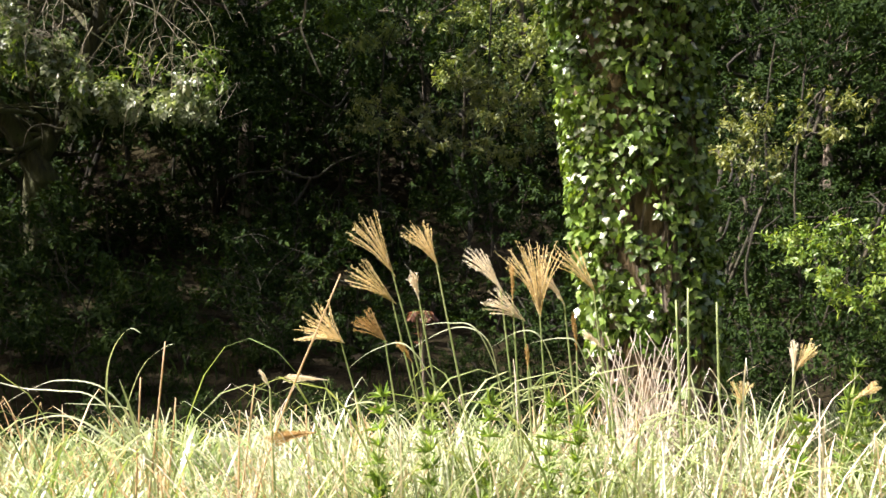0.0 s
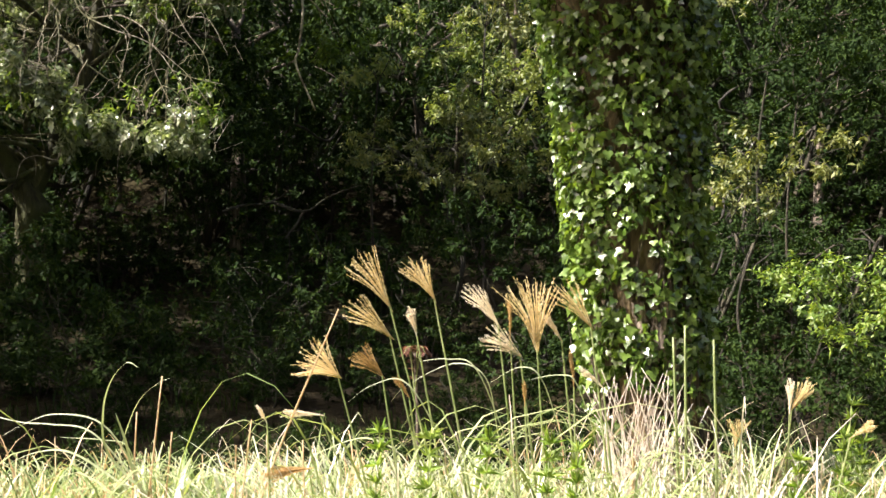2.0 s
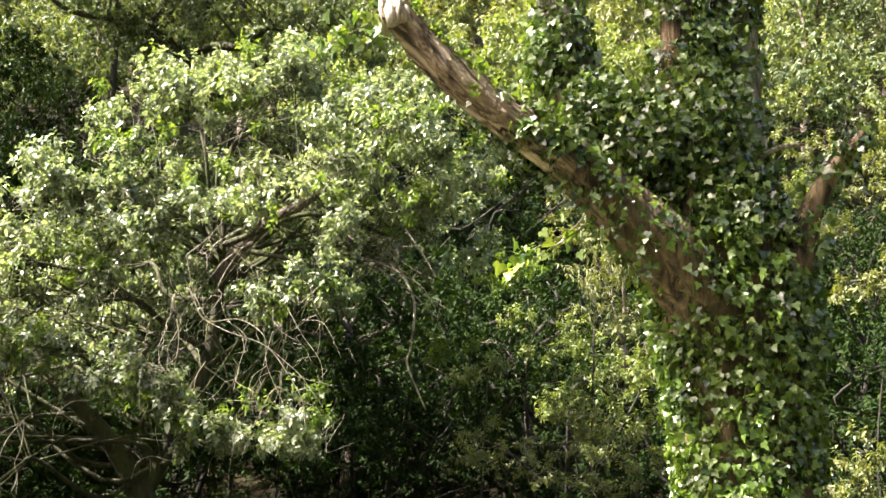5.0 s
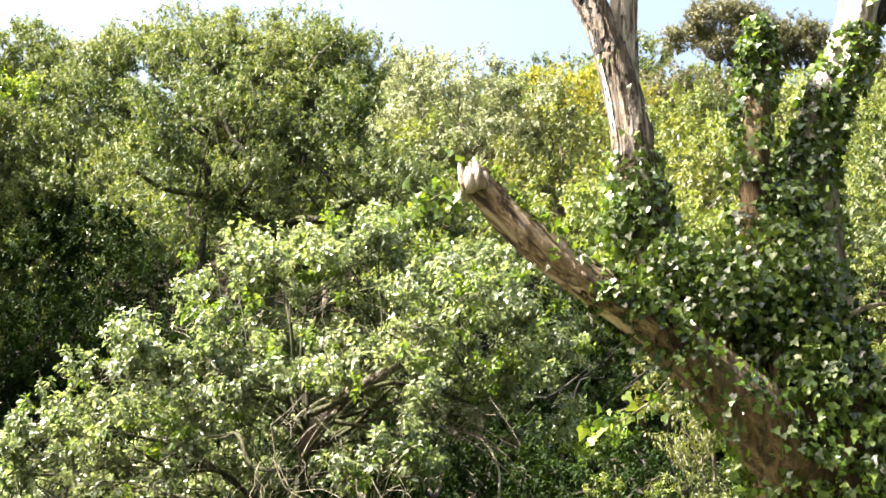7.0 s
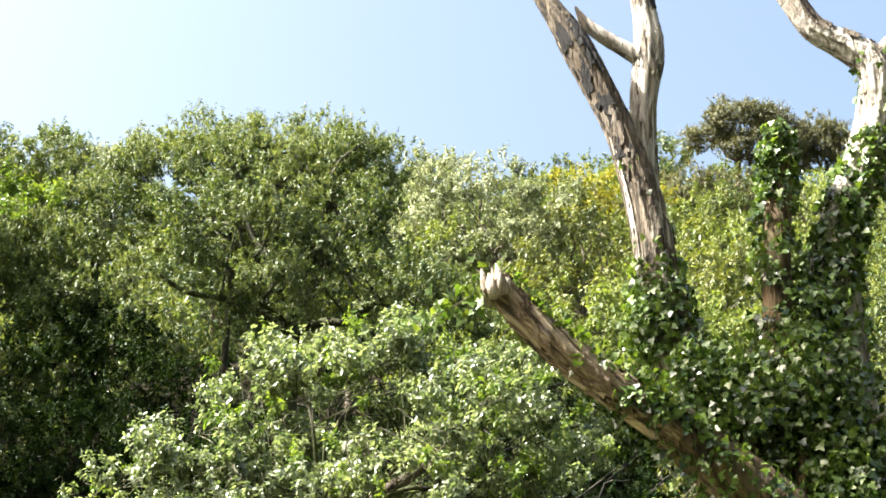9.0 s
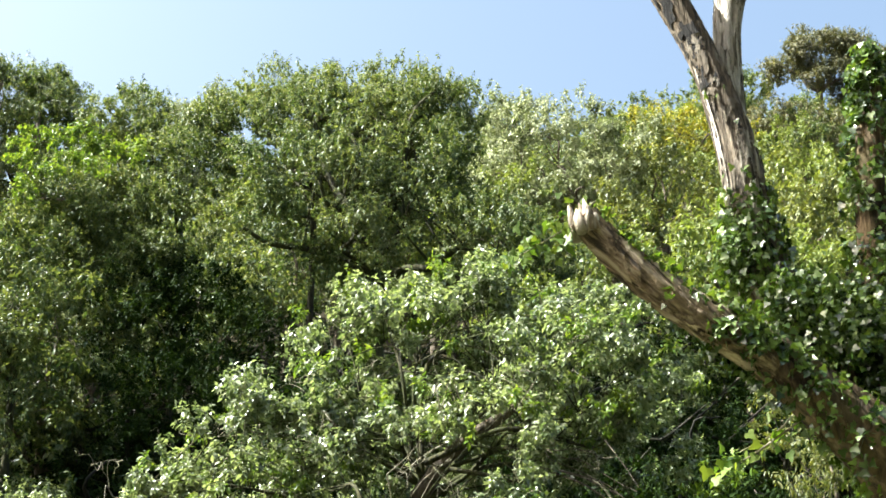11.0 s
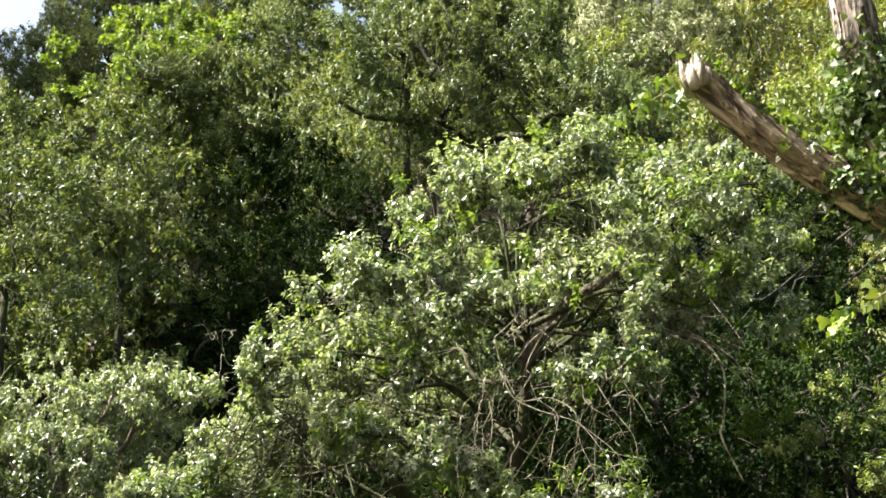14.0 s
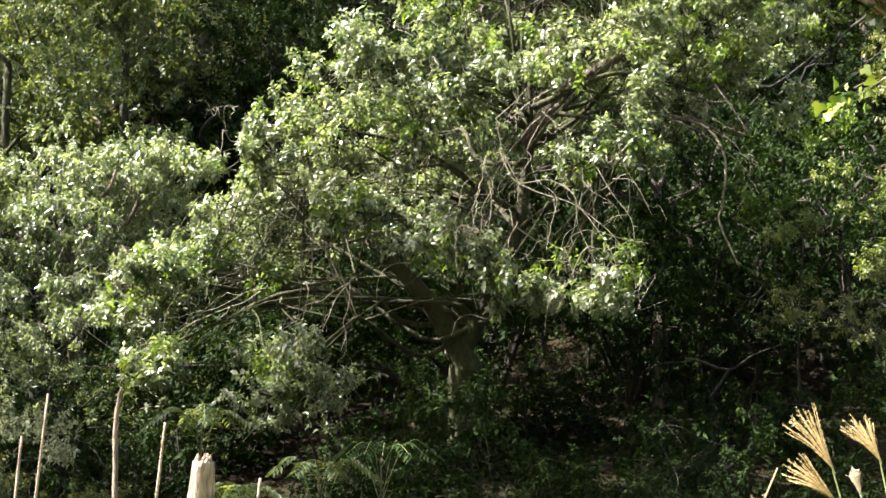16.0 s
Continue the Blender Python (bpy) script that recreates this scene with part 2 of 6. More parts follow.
def tube_arrays(path, sides=8, rough=0.0, ridges=0.0, seed=0, cap=True):
    """Triangles of a tapering tube along rows of x, y, z, radius."""
    path = np.asarray(path, float)
    n = len(path)
    tang = unit(np.gradient(path[:, :3], axis=0))
    side = np.cross(tang[0], (0.31, 0.95, 0.05) if abs(tang[0][2]) > 0.5 else (0, 0, 1))
    side = side / np.linalg.norm(side)
    rings = []
    rng = np.random.default_rng(seed)
    waves = np.array([2, 3, 5, 7, 9, 12, 15])
    weight = np.array([0.45, 0.35, 0.4, 0.45, 0.4, 0.35, 0.3]) * (waves < sides / 2.5)
    phase, drift = rng.uniform(0, 6.28, len(waves)), np.zeros(len(waves))
    ang = np.linspace(0, 2 * np.pi, sides, endpoint=False)
    for i in range(n):
        side = side - tang[i] * (side @ tang[i])
        side = side / np.linalg.norm(side)
        other = np.cross(tang[i], side)
        r = np.full(sides, path[i, 3])
        if ridges:
            drift = drift + rng.normal(size=len(waves)) * 0.09
            r = r * (1 + ridges * (np.sin(ang[:, None] * waves + phase + drift) * weight).sum(1))
        if rough:
            r = r * (1 + rough * rng.normal(size=sides))
        rings.append(path[i, :3] + r[:, None] * (np.cos(ang)[:, None] * side + np.sin(ang)[:, None] * other))
    v = np.concatenate(rings)
    i, j = np.meshgrid(np.arange(n - 1), np.arange(sides), indexing="ij")
    a, b = (i * sides + j).ravel(), (i * sides + (j + 1) % sides).ravel()
    f = np.concatenate([np.stack([a, b, b + sides], 1), np.stack([a, b + sides, a + sides], 1)])
    if cap:
        v = np.vstack([v, path[0, :3], path[-1, :3]])
        j = np.arange(sides)
        f = np.vstack([f, np.stack([np.full(sides, n * sides), (j + 1) % sides, j], 1),
                       np.stack([np.full(sides, n * sides + 1), (n - 1) * sides + j, (n - 1) * sides + (j + 1) % sides], 1)])
    return v, f


def joined(pieces):
    vs, fs, o = [], [], 0
    for v, f in pieces:
        vs.append(v)
        fs.append(f + o)
        o += len(v)
    return np.concatenate(vs), np.concatenate(fs)


def leaf_arrays(base, axis, normal, length, ratio=0.45, fold=0.25, curl=0.0):
    """Folded, pointed leaves: four corners each."""
    axis = unit(axis)
    normal = unit(normal - axis * (normal * axis).sum(1, keepdims=True))
    side = np.cross(axis, normal)
    L = np.asarray(length)[:, None]
    mid = base + axis * L * 0.42
    w = L * ratio * 0.5
    lift = normal * w * fold
    tip = base + axis * L - normal * L * curl
    v = np.stack([base, mid + side * w + lift, tip, mid - side * w + lift], 1).reshape(-1, 3)
    k = np.arange(len(base))[:, None] * 4
    f = np.concatenate([k + np.array([[0, 1, 2]]), k + np.array([[0, 2, 3]])])
    return v, f


def balls(rng, n):
    return unit(rng.normal(size=(n, 3)))


def crown_points(rng, lobes, per_m2, low=-0.55, shell=(0.7, 1.05), ragged=0.0):
    """Middles of leaf clumps near the skins of the lobes, and the way out of the lobe at each."""
    spots, outs = [], []
    for cx, cy, cz, rx, ry, rz in lobes:
        r = np.array([rx, ry, rz])
        n = max(6, int(per_m2 * 4 * np.pi * (r.prod() ** (2 / 3))))
        d = balls(rng, n * 2)
        d = d[d[:, 2] > low][:n]
        s = rng.uniform(*shell, size=(len(d), 1))
        if ragged:
            turn = rng.uniform(0, 6.28, 6)
            swell = np.sin(d[:, :1] * 5 + turn[0]) * np.sin(d[:, 1:2] * 6 + turn[1]) + np.sin(d[:, 2:] * 7 + turn[2]) * np.sin(d[:, :1] * 4 + turn[3])
            s = s * (1 + ragged * (0.6 * swell + 0.7 * rng.normal(size=(len(d), 1))))
        spots.append(np.array([cx, cy, cz]) + d * r * s)
        outs.append(unit(d / r))
    return np.concatenate(spots), np.concatenate(outs)


def crown_arrays(rng, lobes, per_m2=2.0, each=50, size=0.11, clump=0.36, ratio=0.45, droop=0.45, flat=0.7, low=-0.55, upright=0.0, whorl=13):
    """The leaves of a crown: clumps of leafy shoots, each shoot a whorl of leaves round its tip, with gaps between the clumps."""
    spots, outs = crown_points(rng, lobes, per_m2, low, (0.68, 1.05), 0.16)
    n, sub = len(spots), max(2, each // whorl)
    scale = rng.uniform(0.55, 1.4, size=(n, 1, 1)) * clump
    d = balls(rng, n * sub).reshape(n, sub, 3)
    rad = rng.uniform(0, 1, size=(n, sub, 1)) ** 0.5
    off = d * rad * scale * np.array([1, 1, flat])
    tips = (spots[:, None] + off).reshape(-1, 3)
    way = unit(np.repeat(outs, sub, 0) * 0.5 + unit(off.reshape(-1, 3)) * 0.35 + np.array([0, 0, 0.25 + 0.3 * upright]) + rng.normal(size=(n * sub, 3)) * 0.3)
    long = size * rng.uniform(0.9, 2.4, size=(n * sub, 1))
    m = n * sub * whorl
    a = np.tile(np.linspace(0, 1, whorl), n * sub)[:, None]
    turn = (np.tile(np.arange(whorl) * 2.4, n * sub) + np.repeat(rng.uniform(0, 6.28, n * sub), whorl))[:, None]
    ax = np.repeat(way, whorl, 0)
    e1 = unit(np.cross(ax, np.array([0.3, 0.2, 0.93])) + 1e-6)
    e2 = np.cross(ax, e1)
    radial = np.cos(turn) * e1 + np.sin(turn) * e2
    pos = np.repeat(tips, whorl, 0) + ax * np.repeat(long, whorl, 0) * (a - 0.6)
    axis = radial * 0.8 + ax * (0.7 * a ** 2 - 0.1) + rng.normal(size=(m, 3)) * 0.28 + np.array([0, 0, -1.4 * droop]) * (1.1 - 0.7 * a)
    normal = ax * 0.6 + radial * 0.55 + np.array([0, 0, 0.25]) + rng.normal(size=(m, 3)) * 0.34
    length = size * rng.uniform(0.65, 1.3, m) * (1.1 - 0.35 * a[:, 0])
    return leaf_arrays(pos, axis, normal, length, ratio, 0.3, 0.16), spots


def wander(rng, a, b, bend, steps=5):
    a, b = np.asarray(a, float), np.asarray(b, float)
    s = np.linspace(0, 1, steps)[:, None]
    p = a + (b - a) * s
    p[1:-1] += rng.normal(size=(steps - 2, 3)) * bend
    p[:, 2] += np.sin(s[:, 0] * np.pi) * bend
    return p


def limb_path(rng, a, b, r0, r1, bend=0.12, steps=5):
    p = wander(rng, a, b, bend * np.linalg.norm(np.subtract(b, a)) * 0.5, steps)
    r = np.linspace(r0, r1, steps)
    return spline(np.column_stack([p, r]), 4)


def ground_height(x, y):
    """The meadow is level; the wooded hill climbs behind it and flattens on top."""
    x, y = np.asarray(x, float), np.asarray(y, float)
    rise = np.interp(y, [-60, 8, 11, 15, 22, 30, 75, 110, 400], [0, 0, 0.1, 0.8, 2.6, 7.2, 35.5, 42, 44])
    wave = 0.05 * np.sin(x * 0.9 + 1) * np.cos(y * 0.7) + 0.35 * np.sin(x * 0.21 + 2) * np.clip((y - 14) / 12, 0, 1)
    return rise + wave


def make_tree(name, base, trunk, lobes, leaf, bark, label, seed, r=(0.16, 0.1), size=0.11, per_m2=2.0, each=50, clump=0.36,
              droop=0.45, low=-0.55, branches=4, group="", flat=0.7, upright=0.3, ratio=0.45, category="tree"):
    """A tree: trunk, a limb to each lobe of the crown, shoots, and leaves in clumps."""
    rng = np.random.default_rng(seed)
    thing = empty_thing(name, base, label, category, group)
    pts = [np.asarray(base, float) - (0, 0, 0.15)] + [np.asarray(p, float) for p in trunk]
    rad = np.linspace(r[0], r[1], len(pts))
    rad[0] *= 1.35
    path = spline(np.column_stack([np.array(pts), rad]), 6)
    part("trunk", mesh_from(*tube_arrays(path, 12, 0.03, 0.04, seed), bark, True), thing)
    (lv, lf), spots = crown_arrays(rng, lobes, per_m2, each, size, clump, ratio, droop, flat, low, upright)
    for k, lobe in enumerate(lobes):
        c = np.array(lobe[:3])
        stem = path[len(path) // 2:]
        start = stem[np.argmin(np.abs(stem[:, 2] - (c[2] - 0.32 * np.hypot(stem[:, 0] - c[0], stem[:, 1] - c[1]))))][:3]
        limb = limb_path(rng, start, c, r[1] * 0.62, r[1] * 0.2, 0.1)
        near = spots[np.argsort(np.linalg.norm(spots - c, axis=1))]
        near = near[rng.permutation(len(near))[:branches * 3]]
        near = near[np.argsort(np.linalg.norm(near - c, axis=1))][:branches]
        bits = [tube_arrays(limb, 7, 0.04, 0.0, k)]
        for q in near:
            at = limb[rng.integers(len(limb) // 2, len(limb))]
            bits.append(tube_arrays(limb_path(rng, at[:3], q, at[3] * 0.5, 0.005, 0.09, 4), 5, 0, 0, k, False))
        part("limb", mesh_from(*joined(bits), bark, True), thing)
    part("crown", mesh_from(lv, lf, leaf), thing)
    return thing


# ---- ground ----
def make_ground():
    xs = np.unique(np.concatenate([np.linspace(-2500, -80, 10), np.linspace(-80, -14, 34), np.linspace(-14, 10, 97), np.linspace(10, 80, 34), np.linspace(80, 2500, 10)]))
    ys = np.unique(np.concatenate([np.linspace(-2500, -60, 10), np.linspace(-60, 2, 20), np.linspace(2, 24, 89), np.linspace(24, 120, 60), np.linspace(120, 2500, 10)]))
    gx, gy = np.meshgrid(xs, ys, indexing="ij")
    rng = np.random.default_rng(3)
    gz = ground_height(gx, gy) + rng.normal(size=gx.shape) * 0.03 * ((gy > 8) & (gy < 24))
    v = np.stack([gx, gy, gz], -1).reshape(-1, 3)
    i, j = np.meshgrid(np.arange(len(xs) - 1), np.arange(len(ys) - 1), indexing="ij")
    a = (i * len(ys) + j).ravel()
    f = np.stack([a, a + len(ys), a + len(ys) + 1, a + 1], 1)
    return tagged(new("ground", mesh_from(v, f, M_SOIL, True)), "leaf-littered woodland soil, darkened for the wood's shade, rising to a hill", "ground", kind="structure")


make_ground()


def on_ground(x, y):
    return (x, y, float(ground_height(x, y)))


# ---- trees ----
BACK_LOBES = [(-5.5, 16.2, 5.3, 1.1, 0.9, 0.8), (-6.8, 15.6, 4.6, 1.0, 0.9, 0.7), (-4.2, 16.3, 5.9, 1.1, 0.9, 0.8), (-2.8, 16.5, 6.2, 1.0, 0.9, 0.8),
              (-7.7, 15.1, 4.0, 0.8, 0.8, 0.6), (-1.7, 16.5, 5.7, 0.9, 0.9, 0.8), (-5.9, 17.4, 5.0, 1.2, 0.9, 0.8), (-3.6, 17.6, 5.7, 1.2, 0.9, 0.8), (-7.5, 16.8, 4.4, 1.0, 0.9, 0.8)]
MID_LOBES = [(-4.96, 15.30, 7.21, 0.52, 0.52, 0.52), (-3.75, 15.00, 6.80, 0.86, 0.83, 0.80), (-2.84, 15.60, 7.47, 0.89, 0.79, 0.68),
           (-1.73, 15.20, 6.79, 0.78, 0.78, 0.78), (-1.17, 15.60, 6.31, 0.52, 0.62, 0.72), (-5.64, 14.40, 5.64, 0.88, 0.67, 0.47),
           (-6.50, 14.00, 5.02, 0.64, 0.51, 0.37), (-6.88, 13.80, 4.48, 0.54, 0.43, 0.32), (-4.88, 14.00, 5.74, 0.82, 0.72, 0.63),
           (-3.84, 14.00, 5.39, 0.86, 0.74, 0.61), (-2.76, 14.20, 5.41, 0.73, 0.67, 0.61), (-5.19, 13.60, 4.65, 0.67, 0.58, 0.48),
           (-5.17, 13.40, 3.89, 0.53, 0.41, 0.30), (-4.21, 13.30, 3.53, 0.46, 0.40, 0.34), (-3.39, 13.30, 3.10, 0.39, 0.39, 0.39),
           (-2.66, 13.60, 3.16, 0.50, 0.45, 0.39), (-2.60, 13.80, 4.45, 0.52, 0.44, 0.35), (-5.50, 12.60, 2.17, 0.50, 0.42, 0.33),
           (-7.32, 13.00, 3.20, 0.48, 0.39, 0.30), (-7.29, 12.80, 2.30, 0.29, 0.32, 0.35), (-2.09, 14.40, 6.23, 0.62, 0.58, 0.55),
           (-7.46, 13.60, 3.33, 0.45, 0.40, 0.28), (-6.93, 13.90, 3.48, 0.45, 0.40, 0.26), (-6.39, 13.80, 3.19, 0.32, 0.35, 0.22), (-7.76, 13.40, 2.89, 0.35, 0.35, 0.25),
           (-1.44, 14.80, 5.64, 0.49, 0.46, 0.43), (-4.28, 15.20, 7.35, 0.48, 0.44, 0.41), (-3.30, 15.20, 7.45, 0.61, 0.50, 0.40)]
make_tree("spreading_tree", on_ground(-4.4, 15.0), [(-4.49, 15.00, 2.35), (-4.33, 15.00, 2.84), (-3.86, 15.00, 3.91), (-3.72, 15.00, 5.05)],
          MID_LOBES + BACK_LOBES,
          M_LEAF_MID, M_BARK_MOSS, "broad evergreen tree with glossy sunlit leaves and mossy trunk", 11,
          r=(0.155, 0.055), size=0.08, per_m2=2.3, each=210, clump=0.27, droop=0.4, low=-0.7, branches=9, upright=0.5, ratio=0.6)
# dense foliage added under the spreading crown to block sun from the hollow
SHADE_FILL = [(-8.4 + 1.25 * i, 15.6 + 0.35 * (i % 3), 2.9 + 0.14 * i - (0.5 if i < 2 else 0), 0.95, 0.9, 0.6) for i in range(5)] + [
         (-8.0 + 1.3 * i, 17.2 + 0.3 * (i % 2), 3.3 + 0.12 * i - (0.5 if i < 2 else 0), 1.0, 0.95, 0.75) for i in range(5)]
make_tree("shade_fill_tree", on_ground(-5.4, 16.9), [(-5.4, 16.9, 2.0), (-5.0, 16.8, 2.8)], SHADE_FILL,
          M_LEAF_SHADED, M_BARK_SHADED, "dense shade-darkened foliage added under the spreading crown to shade the hollow", 27, r=(0.07, 0.05), size=0.085, per_m2=9, each=60, clump=0.3, droop=0.3, low=-0.9, branches=4)
make_tree("spreading_tree", on_ground(-10.8, 17.0), [(-10.7, 17.0, 2.2), (-10.8, 17.0, 3.8)],
          [(-11.52, 17.00, 5.27, 0.81, 0.70, 0.59), (-10.24, 17.00, 5.25, 0.76, 0.63, 0.49), (-9.66, 17.40, 5.31, 0.52, 0.47, 0.42),
           (-10.71, 16.40, 4.37, 0.93, 0.78, 0.62), (-12.62, 17.00, 4.69, 0.95, 0.93, 0.91), (-10.74, 16.00, 3.39, 0.83, 0.75, 0.68),
           (-12.35, 16.00, 3.42, 0.93, 1.04, 1.16)],
          M_LEAF_MID, M_BARK_GREY, "low evergreen tree with silvery sunlit leaves", 12, r=(0.16, 0.09), size=0.088, per_m2=5.0, each=100, clump=0.28, droop=0.6, low=-0.7)
make_tree("tall_tree", on_ground(-7.4, 26.5), [(-7.5, 26.3, 9.0), (-7.6, 26.0, 12.2)],
          [(-7.87, 26.00, 15.66, 1.62, 1.31, 1.00), (-6.45, 26.50, 16.17, 0.95, 0.85, 0.76), (-9.63, 26.50, 16.14, 1.16, 1.09, 1.03),
           (-8.53, 25.00, 14.02, 1.79, 1.49, 1.19), (-6.45, 25.50, 14.02, 1.43, 1.37, 1.31), (-9.92, 24.50, 12.78, 1.16, 1.05, 0.93),
           (-7.60, 24.50, 12.29, 1.36, 1.08, 0.80), (-4.92, 25.00, 12.47, 1.14, 1.02, 0.91), (-3.79, 25.00, 11.87, 0.89, 0.78, 0.67),
           (-9.77, 26.00, 16.70, 0.44, 0.41, 0.38), (-8.56, 26.00, 16.64, 0.46, 0.42, 0.38), (-6.21, 26.00, 16.38, 0.42, 0.41, 0.40),
           (-7.37, 26.00, 16.51, 0.50, 0.44, 0.38)],
          M_LEAF_BIG, M_BARK_MOSS, "tall round-crowned dark green evergreen tree on the slope", 13, r=(0.3, 0.18), size=0.088, per_m2=2.3, each=235, clump=0.46, droop=0.5, branches=6, upright=0.6, low=-0.8)
make_tree("tall_tree", on_ground(-14.2, 31.0), [(-14.2, 31.0, 12.0), (-14.2, 30.8, 15.5)],
          [(-13.75, 31.00, 18.63, 0.85, 1.00, 1.15), (-14.73, 31.00, 18.18, 0.77, 0.85, 0.92), (-14.04, 30.00, 16.45, 0.88, 0.88, 0.88)],
          M_LEAF_PALE, M_BARK_MOSS, "slender tree with pale silvery foliage", 14, r=(0.2, 0.12), size=0.13, per_m2=4.0, each=90, clump=0.5, low=-0.8)
make_tree("tall_tree", on_ground(-15.8, 30.0), [(-15.8, 30.0, 12.0), (-15.8, 30.0, 15.5)],
          [(-15.28, 30.00, 18.37, 0.83, 0.91, 0.98), (-15.28, 29.50, 16.89, 1.03, 0.96, 0.88), (-17.15, 31.00, 18.54, 0.94, 0.90, 0.87),
           (-15.34, 30.00, 19.32, 0.43, 0.43, 0.43)],
          M_LEAF_BIG, M_BARK_GREY, "tall dark green tree on the wooded slope", 15, r=(0.22, 0.13), size=0.088, per_m2=2.3, each=235, clump=0.46, low=-0.8, upright=0.6)
make_tree("tall_tree", on_ground(-18.0, 28.6), [(-18.0, 28.6, 11.0), (-18.0, 28.4, 14.5)],
          [(-17.63, 29.00, 18.67, 1.21, 1.21, 1.21), (-19.27, 29.50, 18.49, 1.08, 1.08, 1.08), (-20.36, 29.00, 16.89, 1.21, 1.13, 1.06),
           (-17.66, 28.00, 16.08, 1.58, 1.29, 1.00), (-15.45, 27.00, 15.03, 1.22, 1.02, 0.81), (-19.19, 29.50, 20.31, 0.53, 0.50, 0.47),
           (-17.37, 29.00, 19.56, 0.46, 0.46, 0.46)],
          M_LEAF_BIG, M_BARK_GREY, "tall dark tree with ragged pointed crown against the sky", 16, r=(0.26, 0.15), size=0.088, per_m2=2.3, each=235, clump=0.46, low=-0.8, upright=0.7)
make_tree("tall_tree", on_ground(-18.6, 29.8), [(-18.6, 29.8, 13.0), (-18.6, 29.8, 17.0)],
          [(-19.99, 29.50, 18.84, 0.62, 0.62, 0.95),
           (-19.03, 29.50, 19.46, 0.86, 0.86, 1.07),
           (-17.90, 29.50, 19.30, 0.74, 0.74, 1.20),
           (-17.16, 29.50, 18.98, 0.62, 0.62, 0.95),
           (-19.85, 29.50, 17.34, 0.78, 0.74, 1.10),
           (-17.97, 29.50, 17.80, 0.93, 0.89, 1.10),
           (-19.69, 28.70, 16.64, 1.15, 1.00, 1.20),
           (-20.19, 28.30, 14.44, 1.30, 1.00, 1.20),
           (-18.20, 28.70, 16.60, 1.15, 1.00, 1.20),
           (-17.70, 28.30, 14.90, 1.30, 1.00, 1.20),
           (-19.55, 28.70, 15.14, 1.15, 1.00, 1.20),
           (-20.05, 28.30, 12.94, 1.30, 1.00, 1.20)],
          M_LEAF_BIG, M_BARK_SHADED, "dark green tree with pointed leafy tops", 141, r=(0.12, 0.06), size=0.088, per_m2=2.3, each=235, clump=0.46, low=-0.85, upright=0.9, branches=3)
make_tree("tall_tree", on_ground(-14.9, 29.0), [(-14.9, 29.0, 11.6), (-14.9, 29.0, 15.6)],
          [(-15.72, 28.80, 17.80, 0.86, 0.86, 1.07),
           (-14.93, 28.80, 17.94, 0.74, 0.74, 1.20),
           (-13.93, 28.80, 17.47, 0.62, 0.62, 0.95),
           (-15.63, 28.80, 16.30, 1.07, 1.03, 1.10),
           (-14.03, 28.80, 15.97, 0.78, 0.74, 1.10),
           (-15.42, 28.00, 15.60, 1.15, 1.00, 1.20),
           (-15.92, 27.60, 13.40, 1.30, 1.00, 1.20),
           (-14.23, 28.00, 14.77, 1.15, 1.00, 1.20),
           (-13.73, 27.60, 13.07, 1.30, 1.00, 1.20),
           (-13.73, 28.00, 13.77, 1.15, 1.00, 1.20),
           (-14.23, 27.60, 11.57, 1.30, 1.00, 1.20)],
          M_LEAF_BIG, M_BARK_SHADED, "dense green tree filling the skyline", 142, r=(0.12, 0.06), size=0.088, per_m2=2.3, each=235, clump=0.46, low=-0.85, upright=0.9, branches=3)
make_tree("tall_tree", on_ground(-9.6, 28.0), [(-9.6, 28.0, 11.1), (-9.6, 28.0, 15.1)],
          [(-12.56, 27.60, 17.05, 0.86, 0.86, 1.07),
           (-11.73, 27.60, 16.65, 0.74, 0.74, 1.20),
           (-11.15, 27.60, 17.23, 0.62, 0.62, 0.95),
           (-10.21, 27.60, 17.21, 0.86, 0.86, 1.07),
           (-9.41, 27.60, 16.87, 0.74, 0.74, 1.20),
           (-8.85, 27.60, 17.15, 0.62, 0.62, 0.95),
           (-8.00, 27.60, 16.93, 0.86, 0.86, 1.07),
           (-7.38, 27.60, 16.49, 0.74, 0.74, 1.20),
           (-6.69, 27.60, 16.94, 0.62, 0.62, 0.95),
           (-6.22, 27.60, 16.32, 0.86, 0.86, 1.07),
           (-12.26, 27.60, 15.55, 1.07, 1.03, 1.10),
           (-11.00, 27.60, 15.73, 0.78, 0.74, 1.10),
           (-9.43, 27.60, 15.37, 0.93, 0.89, 1.10),
           (-8.16, 27.60, 15.43, 1.07, 1.03, 1.10),
           (-6.98, 27.60, 15.44, 0.78, 0.74, 1.10)],
          M_LEAF_BIG, M_BARK_SHADED, "broad evergreen tree with many pointed tops", 143, r=(0.12, 0.06), size=0.088, per_m2=2.3, each=235, clump=0.46, low=-0.85, upright=0.9, branches=3)
shoots = make_tree("leafy_tree", on_ground(-14.2, 24.0), [(-14.3, 24.0, 7.0), (-14.3, 23.8, 10.0)],
          [(-14.47, 24.00, 12.68, 0.96, 0.90, 0.84), (-14.32, 23.50, 11.20, 1.16, 1.10, 1.05), (-14.55, 23.00, 9.84, 1.24, 1.13, 1.01),
           (-17.02, 24.50, 12.93, 1.00, 0.94, 0.88)],
          M_LEAF_BIG, M_BARK_MOSS, "mid-height tree with fresh green sunlit shoots", 17, r=(0.12, 0.07), size=0.11, per_m2=3.0, each=100, clump=0.42, low=-0.8, upright=0.6)
